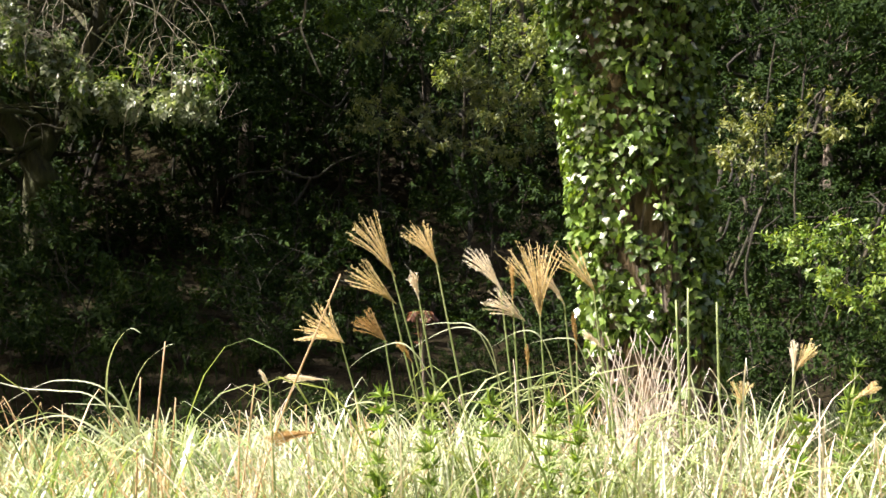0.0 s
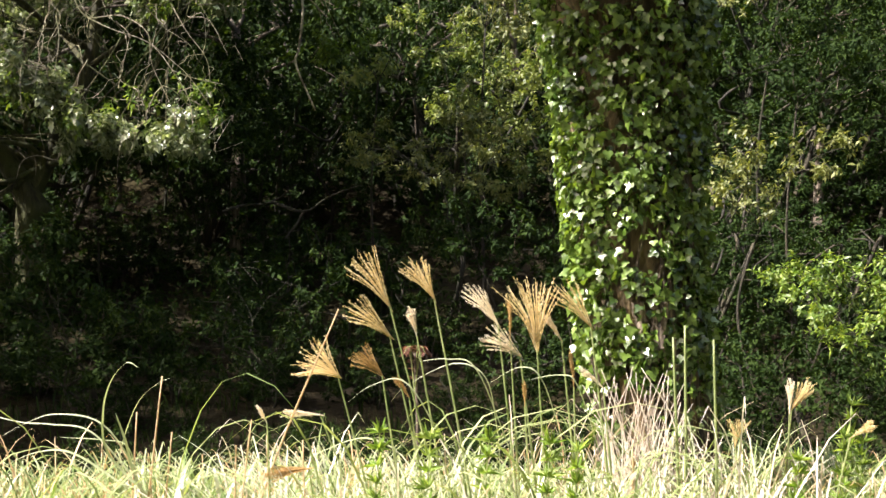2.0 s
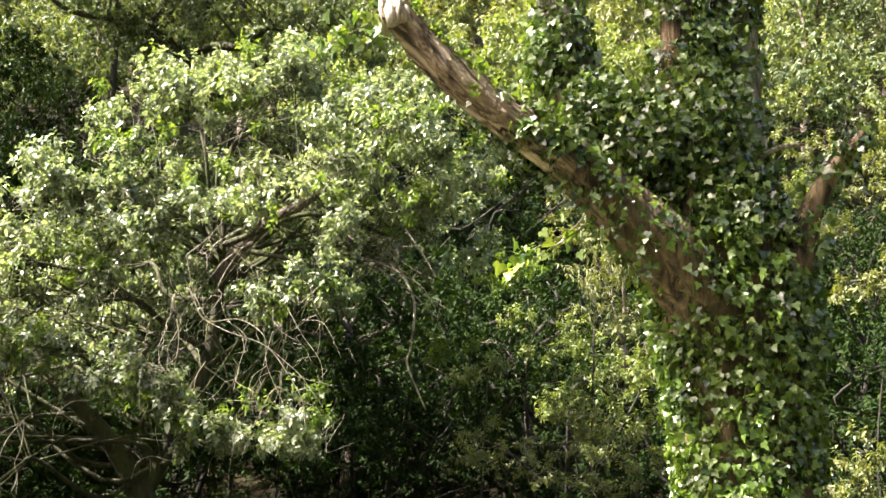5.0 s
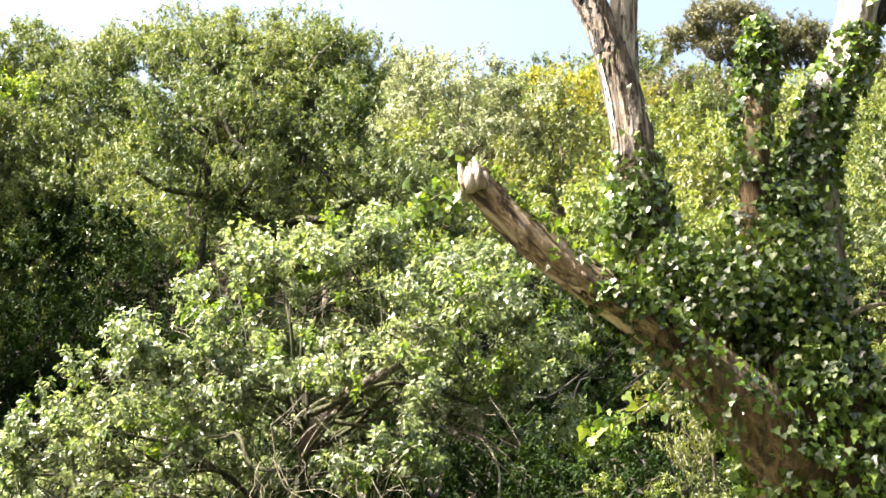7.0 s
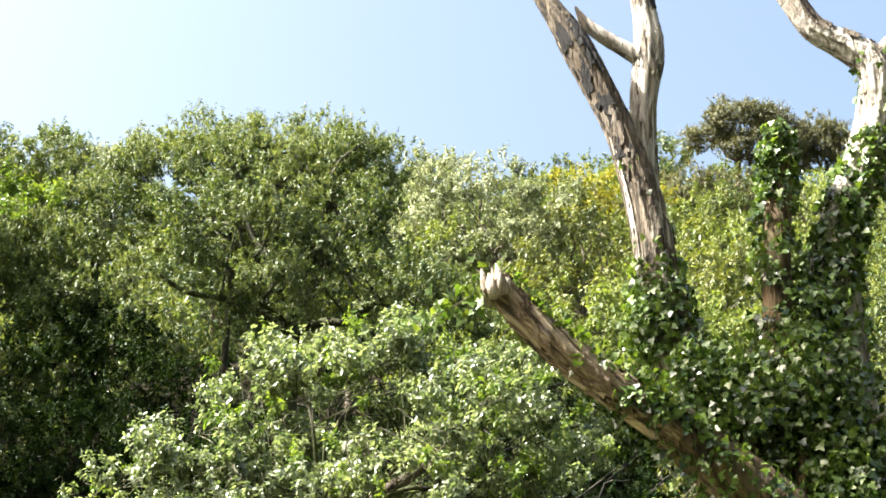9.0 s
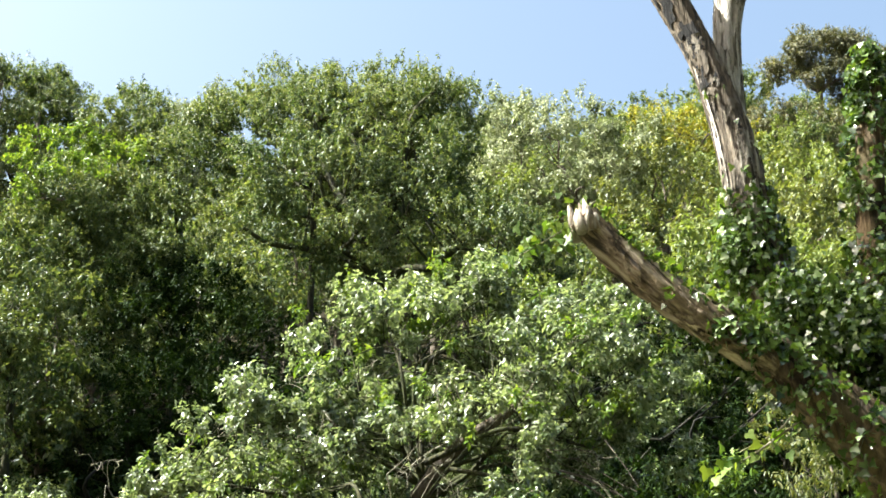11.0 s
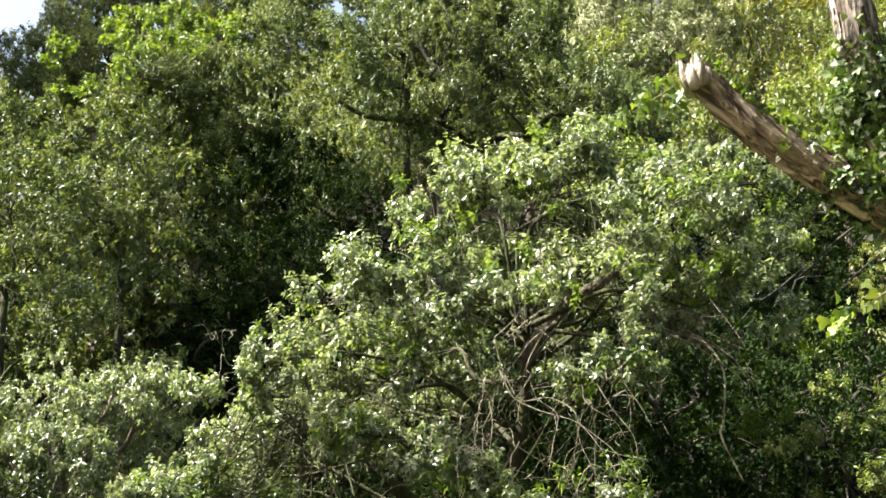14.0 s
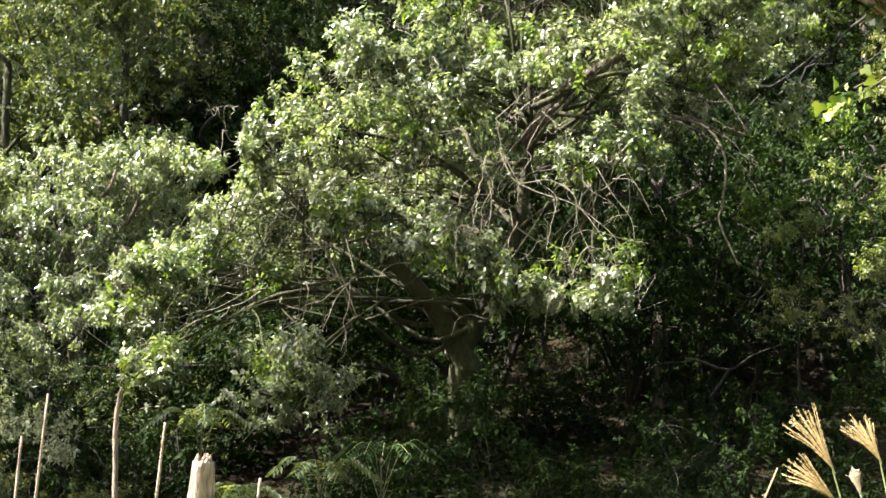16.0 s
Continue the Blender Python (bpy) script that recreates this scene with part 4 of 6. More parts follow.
# Unseen tree added to shade the trees at the slope's left.
make_tree("tall_tree", on_ground(-23.4, 26.5), [(-23.4, 26.5, 10.0), (-23.4, 26.5, 14.0), (-23.4, 26.5, 18.0)],
          [(-23.4, 26.5, 23.4, 2.0, 2.1, 1.5), (-23.3, 25.6, 21.7, 2.1, 2.1, 1.5), (-23.5, 27.4, 20.4, 2.1, 2.2, 1.5), (-23.4, 26.3, 18.6, 2.2, 2.2, 1.5)],
          M_LEAF_BIG, M_BARK_GREY, "added unseen very tall tree that shades the lower crowns on the slope", 28, r=(0.34, 0.2), size=0.16, per_m2=2.4, each=64, clump=0.6, low=-0.9)
# added unseen woods closing the clearing behind and beside the path, cutting sky light
for i, (k, x, y, s) in enumerate(((2, -13, -7, 1.4), (0, -9, -12, 1.8), (2, -4, -14, 2.9), (1, 1, -14, 2.9), (2, 6, -13, 2.9), (0, 10, -9, 2.8), (2, 12.5, -4, 2.8), (1, 12.5, 1.5, 1.8),
                                  (2, 12, 6.5, 1.7), (0, 11.5, 11.5, 1.4), (2, 10.5, 16, 1.0), (2, -7, -17, 2.5), (0, 3, -19, 2.6), (2, 11, -15, 2.5), (2, 17, 3, 1.6))):
    WOOD[k].scale = (s, s, s)
    copy_thing(WOOD[k], Matrix.Translation((x, y, -0.15)) @ Matrix.Rotation(i * 1.3, 4, "Z"))
for k in range(4):
    WOOD[k].scale = keep_scale[k]


# ---- undergrowth ----
def low_shrub(leaf, label, seed, size, per_m2=14, clump=0.17):
    """A bush in leaf down to the ground, about one metre high and wide."""
    r2 = np.random.default_rng(seed)
    thing = empty_thing("undergrowth_bush", (0, 0, 0), label, "shrub", "undergrowth")
    bits = []
    for k in range(7):
        a = r2.uniform(0, 6.28)
        e = (0.4 * math.cos(a), 0.4 * math.sin(a), r2.uniform(0.5, 0.9))
        bits.append(tube_arrays(limb_path(r2, (0, 0, -0.1), e, 0.016, 0.004, 0.3, 4), 5, 0, 0, k, False))
    part("stem", mesh_from(*joined(bits), M_BARK_SHADED, True), thing)
    lobes = [(0, 0, 0.55, 0.45, 0.45, 0.4), (0.32, 0.1, 0.35, 0.35, 0.35, 0.3), (-0.3, 0.15, 0.4, 0.35, 0.35, 0.3), (0.05, -0.32, 0.3, 0.36, 0.3, 0.3)]
    (v, f), _ = crown_arrays(r2, lobes, per_m2, 26, size, clump, 0.45, 0.3, 0.8, -0.9, 0.3)
    part("leaves", mesh_from(v, f, leaf), thing)
    return thing


BUSH = [low_shrub(M_LEAF_SHADED, "green bush with leaves darkened for the shade of the wood", 61, 0.06),
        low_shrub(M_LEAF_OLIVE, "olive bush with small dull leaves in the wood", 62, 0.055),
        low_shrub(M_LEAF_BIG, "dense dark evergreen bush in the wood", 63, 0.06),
        low_shrub(M_LEAF_SHADED, "tall green bush with leaves darkened for the shade deep in the wood", 64, 0.03, 30, 0.11),
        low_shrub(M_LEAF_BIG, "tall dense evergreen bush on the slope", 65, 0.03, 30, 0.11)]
rng = np.random.default_rng(91)
used = [False] * 5
for row in range(21):
    y = 9.0 + row * (0.85 + 0.02 * row)
    h = float(np.interp(y, [9, 12, 13, 15, 18, 24, 32], [0.45, 0.6, 0.9, 1.5, 2.2, 3.4, 4.2]))
    step = max(h * 0.78 + 0.3, 0.95)
    n = int((1.25 * y + 4) / step)
    for col in range(n):
        x = -0.78 * y - 1 + (col + rng.uniform(0.1, 0.9)) * step
        yy = y + rng.uniform(-0.4, 0.4)
        s = h * rng.uniform(0.7, 1.25)
        if -6.5 < x < 0.6 and yy < 18.5:
            k0 = rng.uniform()
            if k0 < 0.02 and yy > 12.5:
                continue
            s = min(s, 0.55 + 0.5 * k0 + 0.3 * max(0.0, min(1.0, (yy - 14.0) / 2)))
        if math.hypot(x + 4.2, yy - 15.0) < 0.4 or math.hypot(x + 4.1, yy - 8.0) < 1.2:
            continue
        # Inside the hollow every bush takes the leaf colour darkened for shade.
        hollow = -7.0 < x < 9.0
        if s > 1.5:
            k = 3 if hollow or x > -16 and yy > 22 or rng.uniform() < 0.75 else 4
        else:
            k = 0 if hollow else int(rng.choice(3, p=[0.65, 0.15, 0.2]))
        m = Matrix.Translation((x, yy, float(ground_height(x, yy)) - 0.06)) @ Matrix.Rotation(rng.uniform(0, 6.28), 4, "Z")
        sc = (s * rng.uniform(0.95, 1.3), s * rng.uniform(0.95, 1.3), s)
        BUSH[k].scale = sc
        if used[k]:
            copy_thing(BUSH[k], m)
        else:
            BUSH[k].matrix_basis = m @ Matrix.Diagonal((*sc, 1))
            used[k] = sc

for k in range(5):
    BUSH[k].scale = used[k]


# ---- the ivy-clad tree ----
def outline_leaves(outline, base, axis, normal, length, dish=0.12):
    """Leaves of a given flat outline, as fans about the midrib, dished a little."""
    axis = unit(axis)
    normal = unit(normal - axis * (normal * axis).sum(1, keepdims=True))
    side = np.cross(axis, normal)
    o = np.array([(0, 0.42)] + list(outline))
    L = np.asarray(length)[:, None, None]
    v = base[:, None] + L * (o[None, :, :1] * side[:, None] + o[None, :, 1:] * axis[:, None] + dish * np.abs(o[None, :, :1]) * normal[:, None]
                             - 0.15 * o[None, :, 1:] ** 2 * normal[:, None])
    k, n = len(o), len(outline)
    tri = np.array([[0, 1 + i, 1 + (i + 1) % n] for i in range(n)])
    f = (np.arange(len(base))[:, None, None] * k + tri[None]).reshape(-1, 3)
    return v.reshape(-1, 3), f


IVY_LEAF = [(0, 0.02), (0.24, -0.1), (0.44, 0.0), (0.57, 0.3), (0.31, 0.42), (0.2, 0.7), (0, 1.0), (-0.2, 0.7), (-0.31, 0.42), (-0.57, 0.3), (-0.44, 0.0), (-0.24, -0.1)]

ivy_tree = empty_thing("ivy_clad_tree", (1.15, 7.3, 0.0), "half-dead old tree with furrowed bark and broken bare limbs", "tree")
TRUNK = spline([(1.2, 7.3, -0.2, 0.42), (1.15, 7.3, 0.25, 0.33), (1.12, 7.3, 0.8, 0.275), (1.02, 7.3, 1.66, 0.285), (0.98, 7.3, 2.5, 0.31), (0.94, 7.3, 3.15, 0.36), (0.85, 7.3, 3.6, 0.3), (0.8, 7.3, 3.95, 0.2)], 9)
LIMB = spline([(0.908, 7.20, 2.882, 0.217), (0.574, 6.96, 3.271, 0.180), (0.170, 6.83, 3.640, 0.129), (0.001, 6.76, 3.771, 0.108), (-0.193, 6.69, 3.887, 0.097), (-0.414, 6.63, 4.051, 0.091), (-0.620, 6.58, 4.239, 0.083), (-0.787, 6.52, 4.441, 0.077)], 8)
LIMB_FOOT = LIMB[:22]
STEM = spline([(0.572, 7.32, 3.5, 0.19), (0.275, 7.35, 4.05, 0.139), (0.085, 7.36, 4.5, 0.123), (0.025, 7.36, 5.04, 0.111), (-0.045, 7.36, 5.42, 0.0968), (-0.155, 7.36, 5.82, 0.0861), (-0.365, 7.36, 6.34, 0.0943), (-0.465, 7.36, 6.55, 0.0779), (-0.585, 7.35, 6.77, 0.0615), (-0.805, 7.33, 7.2, 0.0492), (-0.995, 7.3, 7.7, 0.0369)], 7)
STEM_2 = spline([(0.062, 7.5, 4.7, 0.06), (0.01, 7.52, 5.3, 0.072), (0, 7.52, 5.65, 0.075), (0.01, 7.52, 6.05, 0.08), (0.06, 7.52, 6.4, 0.092), (0.05, 7.52, 6.65, 0.075), (0.02, 7.52, 6.95, 0.068), (-0.01, 7.52, 7.6, 0.05), (0.05, 7.5, 8, 0.035)], 7)
SPUR = spline([(0.032, 7.5, 6.33, 0.06), (-0.09, 7.49, 6.42, 0.05), (-0.23, 7.47, 6.52, 0.045), (-0.33, 7.46, 6.62, 0.036), (-0.39, 7.45, 6.74, 0.008)], 5)
COLUMN = spline([(0.8, 7.22, 3.6, 0.16), (0.7, 7.2, 4.1, 0.11), (0.69, 7.2, 4.7, 0.085), (0.74, 7.2, 5.2, 0.075), (0.77, 7.2, 5.58, 0.05)], 6)
ARM = spline([(0.98, 7.35, 3.4, 0.22), (0.98, 7.38, 4.2, 0.16), (1.05, 7.4, 4.95, 0.12), (1.24, 7.4, 5.4, 0.12), (1.36, 7.4, 5.75, 0.12), (1.41, 7.4, 6.05, 0.115), (1.31, 7.4, 6.21, 0.1), (1.17, 7.39, 6.31, 0.085), (1.05, 7.38, 6.4, 0.075), (0.95, 7.36, 6.58, 0.07), (0.86, 7.35, 6.76, 0.065), (0.7, 7.32, 7.05, 0.05), (0.62, 7.3, 7.4, 0.035)], 6)
ARM_2 = spline([(1.42, 7.4, 6.05, 0.09), (1.5, 7.4, 6.25, 0.07), (1.62, 7.4, 6.3, 0.06), (1.85, 7.38, 6.42, 0.05), (2.1, 7.35, 6.75, 0.03)], 5)
ARM_3 = spline([(0.98, 7.38, 6.55, 0.045), (1.06, 7.36, 6.72, 0.03), (1.16, 7.34, 6.76, 0.024), (1.24, 7.33, 6.73, 0.02), (1.3, 7.32, 6.75, 0.012)], 5)
ARM_4 = spline([(1.34, 7.4, 5.6, 0.07), (1.55, 7.42, 5.85, 0.06), (1.75, 7.44, 5.98, 0.05), (1.95, 7.45, 6.2, 0.03)], 5)
STUB = spline([(1.1, 7.15, 2.9, 0.14), (1.26, 7.1, 3.25, 0.085), (1.35, 7.08, 3.55, 0.06), (1.49, 7.06, 3.77, 0.045), (1.63, 7.05, 3.93, 0.025)], 5)
STICK = spline([(1.0, 7.1, 3.7, 0.018), (1.1, 7.08, 3.81, 0.015), (1.2, 7.07, 3.86, 0.014), (1.32, 7.06, 3.87, 0.009)], 5)
for nm, path, sides, mat, lab in (("trunk", TRUNK, 44, M_BARK_IVY_TREE, "reddish brown furrowed trunk"), ("limb", LIMB_FOOT, 30, M_BARK_IVY_TREE, ""), ("broken_limb", LIMB[18:], 32, M_BARK_LIMB, "leaning broken limb with flaking bark"),
                                  ("bare_stem", STEM, 32, M_BARK_DEAD, "bare upright stem, sun-bleached"), ("bare_stem", STEM_2, 26, M_BARK_WHITE, "bleached dead stem"),
                                  ("dead_branch", SPUR, 14, M_BARK_WHITE, ""), ("limb", COLUMN, 18, M_BARK_IVY_TREE, ""), ("bare_limb", ARM, 28, M_BARK_WHITE, "white barkless dead limb"),
                                  ("dead_branch", ARM_2, 16, M_BARK_WHITE, ""), ("dead_branch", ARM_3, 10, M_BARK_GREY, ""), ("dead_branch", ARM_4, 16, M_BARK_GREY, ""),
                                  ("limb_stub", STUB, 16, M_BARK_IVY_TREE, "broken stub of a side limb"), ("dead_branch", STICK, 8, M_TWIG, "thin bleached stick")):
    part(nm, mesh_from(*tube_arrays(spline(path[::2], 9) if sides > 12 else path, sides * 2 if sides > 20 else sides, 0.012, 0.075, len(path) + sides), mat, True), ivy_tree, lab)


def splinters(place, way, radius, n, seed, reach):
    """The torn end of a limb: upright wedges of wood."""
    r2 = np.random.default_rng(seed)
    way = unit(np.array(way, float))
    bits = []
    for k in range(n):
        a, d = r2.uniform(0, 6.28), radius * math.sqrt(r2.uniform(0, 0.8))
        off = d * (math.cos(a) * np.array((way[2], 0, -way[0])) + math.sin(a) * np.array((0, 1.0, 0)))
        h = reach * r2.uniform(0.25, 1.0)
        p = np.array(place) + off
        bits.append(tube_arrays(np.array([[*(p - way * 0.06), radius * 0.42], [*(p + way * h * 0.45), radius * 0.33], [*(p + way * h), radius * 0.04]]), 6, 0.15, 0, k))
    return joined(bits)


M_SPLINTER = bark_material("torn_pale_wood", (0.36, 0.26, 0.18), (0.52, 0.42, 0.32), (0.64, 0.56, 0.47), 16.0, (0.7, 0.6, 0.48))
part("torn_end", mesh_from(*splinters((-0.77, 6.52, 4.40), (-0.22, 0, 0.97), 0.075, 12, 5, 0.19), M_SPLINTER), ivy_tree, "torn pale end of the limb")


def bark_plates(path, ids, arc, seed, lift, cut, sides=80):
    """Ragged plates of bark that stand off a limb: parts of a second skin with torn edges."""
    v, f = tube_arrays(np.column_stack([path[:, :3], path[:, 3] * lift]), sides, 0.01, 0.05, seed, False)
    c = v[f].mean(1)
    ring = np.minimum(f.min(1) // sides, len(path) - 1)
    off = c - path[ring, :3]
    ang = np.degrees(np.arctan2(off[:, 1], off[:, 0]))
    near = (ring >= ids[0] * 2) & (ring < ids[1] * 2) & (ang > arc[0]) & (ang < arc[1])
    keep = [t for t, q in zip(f[near], c[near])
            if noise.noise(Vector((q[0] * 14 + seed, q[1] * 14, q[2] * 6))) + 0.4 * noise.noise(Vector((q[0] * 45, q[1] * 45 + seed, q[2] * 22))) > cut]
    used_v, f2 = np.unique(np.array(keep), return_inverse=True)
    return v[used_v], f2.reshape(-1, 3)


def dense(path, k):
    return spline(path[::2], k)


for path, ids, arc, seed, lift, cut, mat, lab in (
        (dense(STEM, 10), (90, 128), (-180, -20), 3, 1.07, -0.02, M_CHAR, "blackened rotten bark"), (dense(STEM, 10), (76, 92), (-180, -70), 4, 1.07, 0.12, M_CHAR, "blackened rotten bark"),
        (dense(STEM_2, 10), (90, 125), (-70, 60), 5, 1.14, 0.05, M_CHAR, "blackened rotten bark"), (dense(ARM_4, 10), (0, 30), (-180, 180), 6, 1.15, 0.0, M_CHAR, "blackened rotten bark"),
        (dense(STEM, 10), (25, 90), (-140, 90), 7, 1.07, 0.08, M_BARK_PLATE, "loose furrowed bark plates"), (dense(STEM_2, 10), (20, 120), (-120, 120), 8, 1.08, 0.12, M_BARK_PLATE, "loose furrowed bark plates"),
        (dense(LIMB, 10), (40, 125), (-180, 0), 9, 1.1, 0.1, M_BARK_LIMB, "loose furrowed bark plates"), (dense(ARM, 10), (80, 150), (-90, 60), 10, 1.13, 0.15, M_BARK_GREY, "loose flakes of bark"),
        (dense(STEM, 10), (14, 84), (-180, -140), 12, 1.05, -0.35, M_BARK_WHITE, "pale strip down the stem's left side"),
        (TRUNK, (1.5, 12.5), (-180, 0), 11, 1.13, -0.05, M_BARK_DEAD, "bleached furrowed bark at the foot")):
    part("bark_plate", mesh_from(*bark_plates(path, ids, arc, seed, lift, cut), mat), ivy_tree, lab, "stuff")


def ivy_on(path, n, seed, ids, gap=-0.1, spread=(1.0, 1.28), front=False):
    """Ivy leaves that stand off the bark along part of a limb."""
    r2 = np.random.default_rng(seed)
    i = r2.integers(ids[0], ids[1], n)
    a = r2.uniform(0, 2 * np.pi, n)
    if front:
        a = r2.uniform(-np.pi, 0, n)
    p, rad = path[i, :3], path[i, 3:4]
    out = np.column_stack([np.cos(a), np.sin(a), np.zeros(n)])
    pos = p + out * rad * r2.uniform(*spread, size=(n, 1)) + np.column_stack([np.zeros((n, 2)), r2.uniform(-0.06, 0.06, n)])
    keep = np.array([noise.noise(Vector(q) * 6.5) + 0.55 * noise.noise(Vector(q) * 15.0) > gap + (0.22 if path is TRUNK and 2.85 < q[2] < 3.4 and q[0] < 1.1 and q[1] < 7.25 else 0.0) for q in pos])
    return pos[keep], out[keep], r2


def ivy_stance(pos, out, r2, big=0.042):
    n = len(pos)
    axis = np.array([0, 0, -0.9]) + out * 0.45 + r2.normal(size=(n, 3)) * 0.6
    normal = out + np.array([0, 0, 0.3]) + r2.normal(size=(n, 3)) * 0.92
    return axis, normal, big * r2.uniform(0.45, 1.35, n)


ivy = empty_thing("ivy", (1.15, 7.3, 0.1), "glossy dark green climbing ivy covering the old trunk", "ivy")
pieces = []
for path, n, seed, ids, gap, spread in ((TRUNK, 25000, 1, (21, 60), -0.3, (1.02, 1.34)), (TRUNK, 1500, 31, (11, 22), 0.05, (1.05, 1.35)), (LIMB, 2600, 2, (4, 30), -0.3, (1.0, 1.45)), (LIMB, 200, 8, (26, 40), 0.0, (1.0, 1.4)), (STUB, 500, 12, (4, 20), -0.2, (1.0, 2.2)),
                                        (STEM, 1500, 3, (2, 20), -0.2, (1.02, 1.5)), (STEM, 60, 9, (20, 30), 0.1, (1.0, 1.3)), (COLUMN, 2600, 4, (0, 25), -0.15, (1.0, 1.9)),
                                        (ARM, 3000, 5, (2, 22), -0.15, (1.0, 1.4)), (ARM, 120, 6, (24, 34), 0.05, (1.0, 1.25))):
    pos, out, r2 = ivy_on(path, n, seed, ids, gap, spread)
    pieces.append(outline_leaves(IVY_LEAF, pos, *ivy_stance(pos, out, r2)))
mass = [(0.5, 7.1, 3.88, 0.26, 0.24, 0.26), (0.78, 7.15, 4.0, 0.28, 0.26, 0.34), (0.28, 7.15, 4.1, 0.2, 0.2, 0.2), (0.95, 7.2, 3.6, 0.2, 0.28, 0.32), (0.02, 7.33, 4.5, 0.17, 0.18, 0.26),
        (0.84, 7.25, 4.4, 0.2, 0.2, 0.26), (0.72, 7.2, 5.3, 0.09, 0.1, 0.2), (0.78, 7.2, 5.55, 0.06, 0.08, 0.12), (1.0, 7.36, 4.75, 0.13, 0.15, 0.25), (1.14, 7.34, 5.1, 0.1, 0.12, 0.16)]
r2 = np.random.default_rng(17)
spots, outs = crown_points(r2, mass, 2900, -0.8, (0.5, 1.2), 0.12)
pieces.append(outline_leaves(IVY_LEAF, spots, *ivy_stance(spots, outs, r2, 0.038)))
part("leaf_mass", mesh_from(*joined(pieces), M_IVY), ivy, kind="stuff")
bits = []
r2 = np.random.default_rng(18)
for k in range(26):
    a, i0 = r2.uniform(-np.pi, 0), r2.integers(6, 20)
    rows = []
    for i in range(i0, i0 + 26, 3):
        q = TRUNK[i]
        a += r2.normal() * 0.12
        rows.append((q[0] + math.cos(a) * q[3] * 1.03, q[1] + math.sin(a) * q[3] * 1.03, q[2], 0.011))
    bits.append(tube_arrays(spline(rows, 3), 5, 0.1, 0, k, False))
part("vine_stem", mesh_from(*joined(bits), M_BARK_GREY, True), ivy, "woody creeping stems")
# single leaves on the side that catches the sun
flat = outline_leaves(IVY_LEAF, np.zeros((1, 3)), np.array([[0.0, 1.0, 0.0]]), np.array([[0.0, 0.0, 1.0]]), np.array([1.0]))
single = mesh_from(*flat, M_IVY)
pos, out, r2 = ivy_on(TRUNK, 1100, 29, (14, 44), 0.12, (1.16, 1.36), True)
axis, normal, length = ivy_stance(pos, out, r2, 0.05)
for p, ax, nn, L in list(zip(pos, axis, normal, length))[:280]:
    y = Vector(ax).normalized()
    z = Vector(nn)
    z = (z - y * z.dot(y)).normalized()
    m = Matrix((y.cross(z), y, z)).transposed().to_4x4()
    m.translation = Vector(p) - ivy.location
    leaf = new("leaf", single)
    leaf.parent = ivy
    leaf.matrix_local = m @ Matrix.Diagonal((L, L, L, 1))
# a creeping vine along the upper side of the broken limb
creeper = empty_thing("creeper", tuple(LIMB[44, :3]), "yellow-green creeper running along the broken limb", "vine")
r2 = np.random.default_rng(44)
run = [(*(LIMB[i, :3] + np.array((0.45, -0.25, 0.85)) * LIMB[i, 3] * (1.02 + 0.06 * math.sin(i))), 0.005) for i in range(22, 57, 3)]
part("vine_stem", mesh_from(*tube_arrays(spline(run, 4), 5, 0.1, 0, 1, False), M_TWIG, True), creeper)
run = spline(run, 6)
n = 430
at = run[np.minimum((len(run) * r2.uniform(0, 1, n) ** 1.25).astype(int), len(run) - 1), :3]
pos = at + r2.normal(size=(n, 3)) * np.array([0.028, 0.035, 0.026]) + np.array([0.0, 0.0, 0.018])
out = unit(r2.normal(size=(n, 3)) * 0.6 + np.array([-0.1, -0.4, 0.9]))
part("leaf_mass", mesh_from(*outline_leaves(IVY_LEAF, pos, *ivy_stance(pos, out, r2, 0.032)), M_LEAF_FRESH), creeper, kind="stuff")
# a trailing spray that hangs in the air beside the broken limb
for place, n, seed in (((0.0, 6.95, 3.3), 34, 41), ((-0.90, 6.52, 4.38), 80, 42), ((0.12, 7.1, 3.45), 16, 43)):
    r2 = np.random.default_rng(seed)
    spray = empty_thing("ivy_spray", place, "loose spray of pale sunlit ivy leaves", "ivy")
    tip = np.array(place) + (-0.22, 0, -0.12)
    path = spline([(0.35 if seed != 42 else -0.75, 7.0 if seed != 42 else 6.75, place[2] + 0.25, 0.006), (*place, 0.005), (*tip, 0.003)], 6)
    part("vine_stem", mesh_from(*tube_arrays(path, 5, 0, 0, 1, False), M_TWIG, True), spray)
    pos = path[r2.integers(3, len(path), n), :3] + r2.normal(size=(n, 3)) * 0.06
    out = unit(r2.normal(size=(n, 3)) + np.array([-0.4, -0.6, 0.4]))
    part("leaf_mass", mesh_from(*outline_leaves(IVY_LEAF, pos, *ivy_stance(pos, out, r2, 0.055)), M_LEAF_FRESH), spray, kind="stuff")


# ---- bare twigs, vine and low limbs of the spreading tree ----
def twig_fan(rng2, start, ends, r0, extra):
    bits = []
    for e in ends:
        path = limb_path(rng2, start, e, r0 * 0.32, 0.003, 0.06, 6)
        bits.append(tube_arrays(path, 5, 0.05, 0, 1, False))
        for _ in range(extra):
            q = path[rng2.integers(len(path) // 3, len(path))]
            d = np.array(e) - np.array(start)
            w = unit(d) * 0.5 + rng2.normal(size=3) * 0.4 + (0, 0, -0.35)
            bits.append(tube_arrays(limb_path(rng2, q[:3], q[:3] + w * rng2.uniform(0.25, 0.6), q[3] * 0.6, 0.0025, 0.15, 5), 4, 0, 0, 1, False))
    return joined(bits)


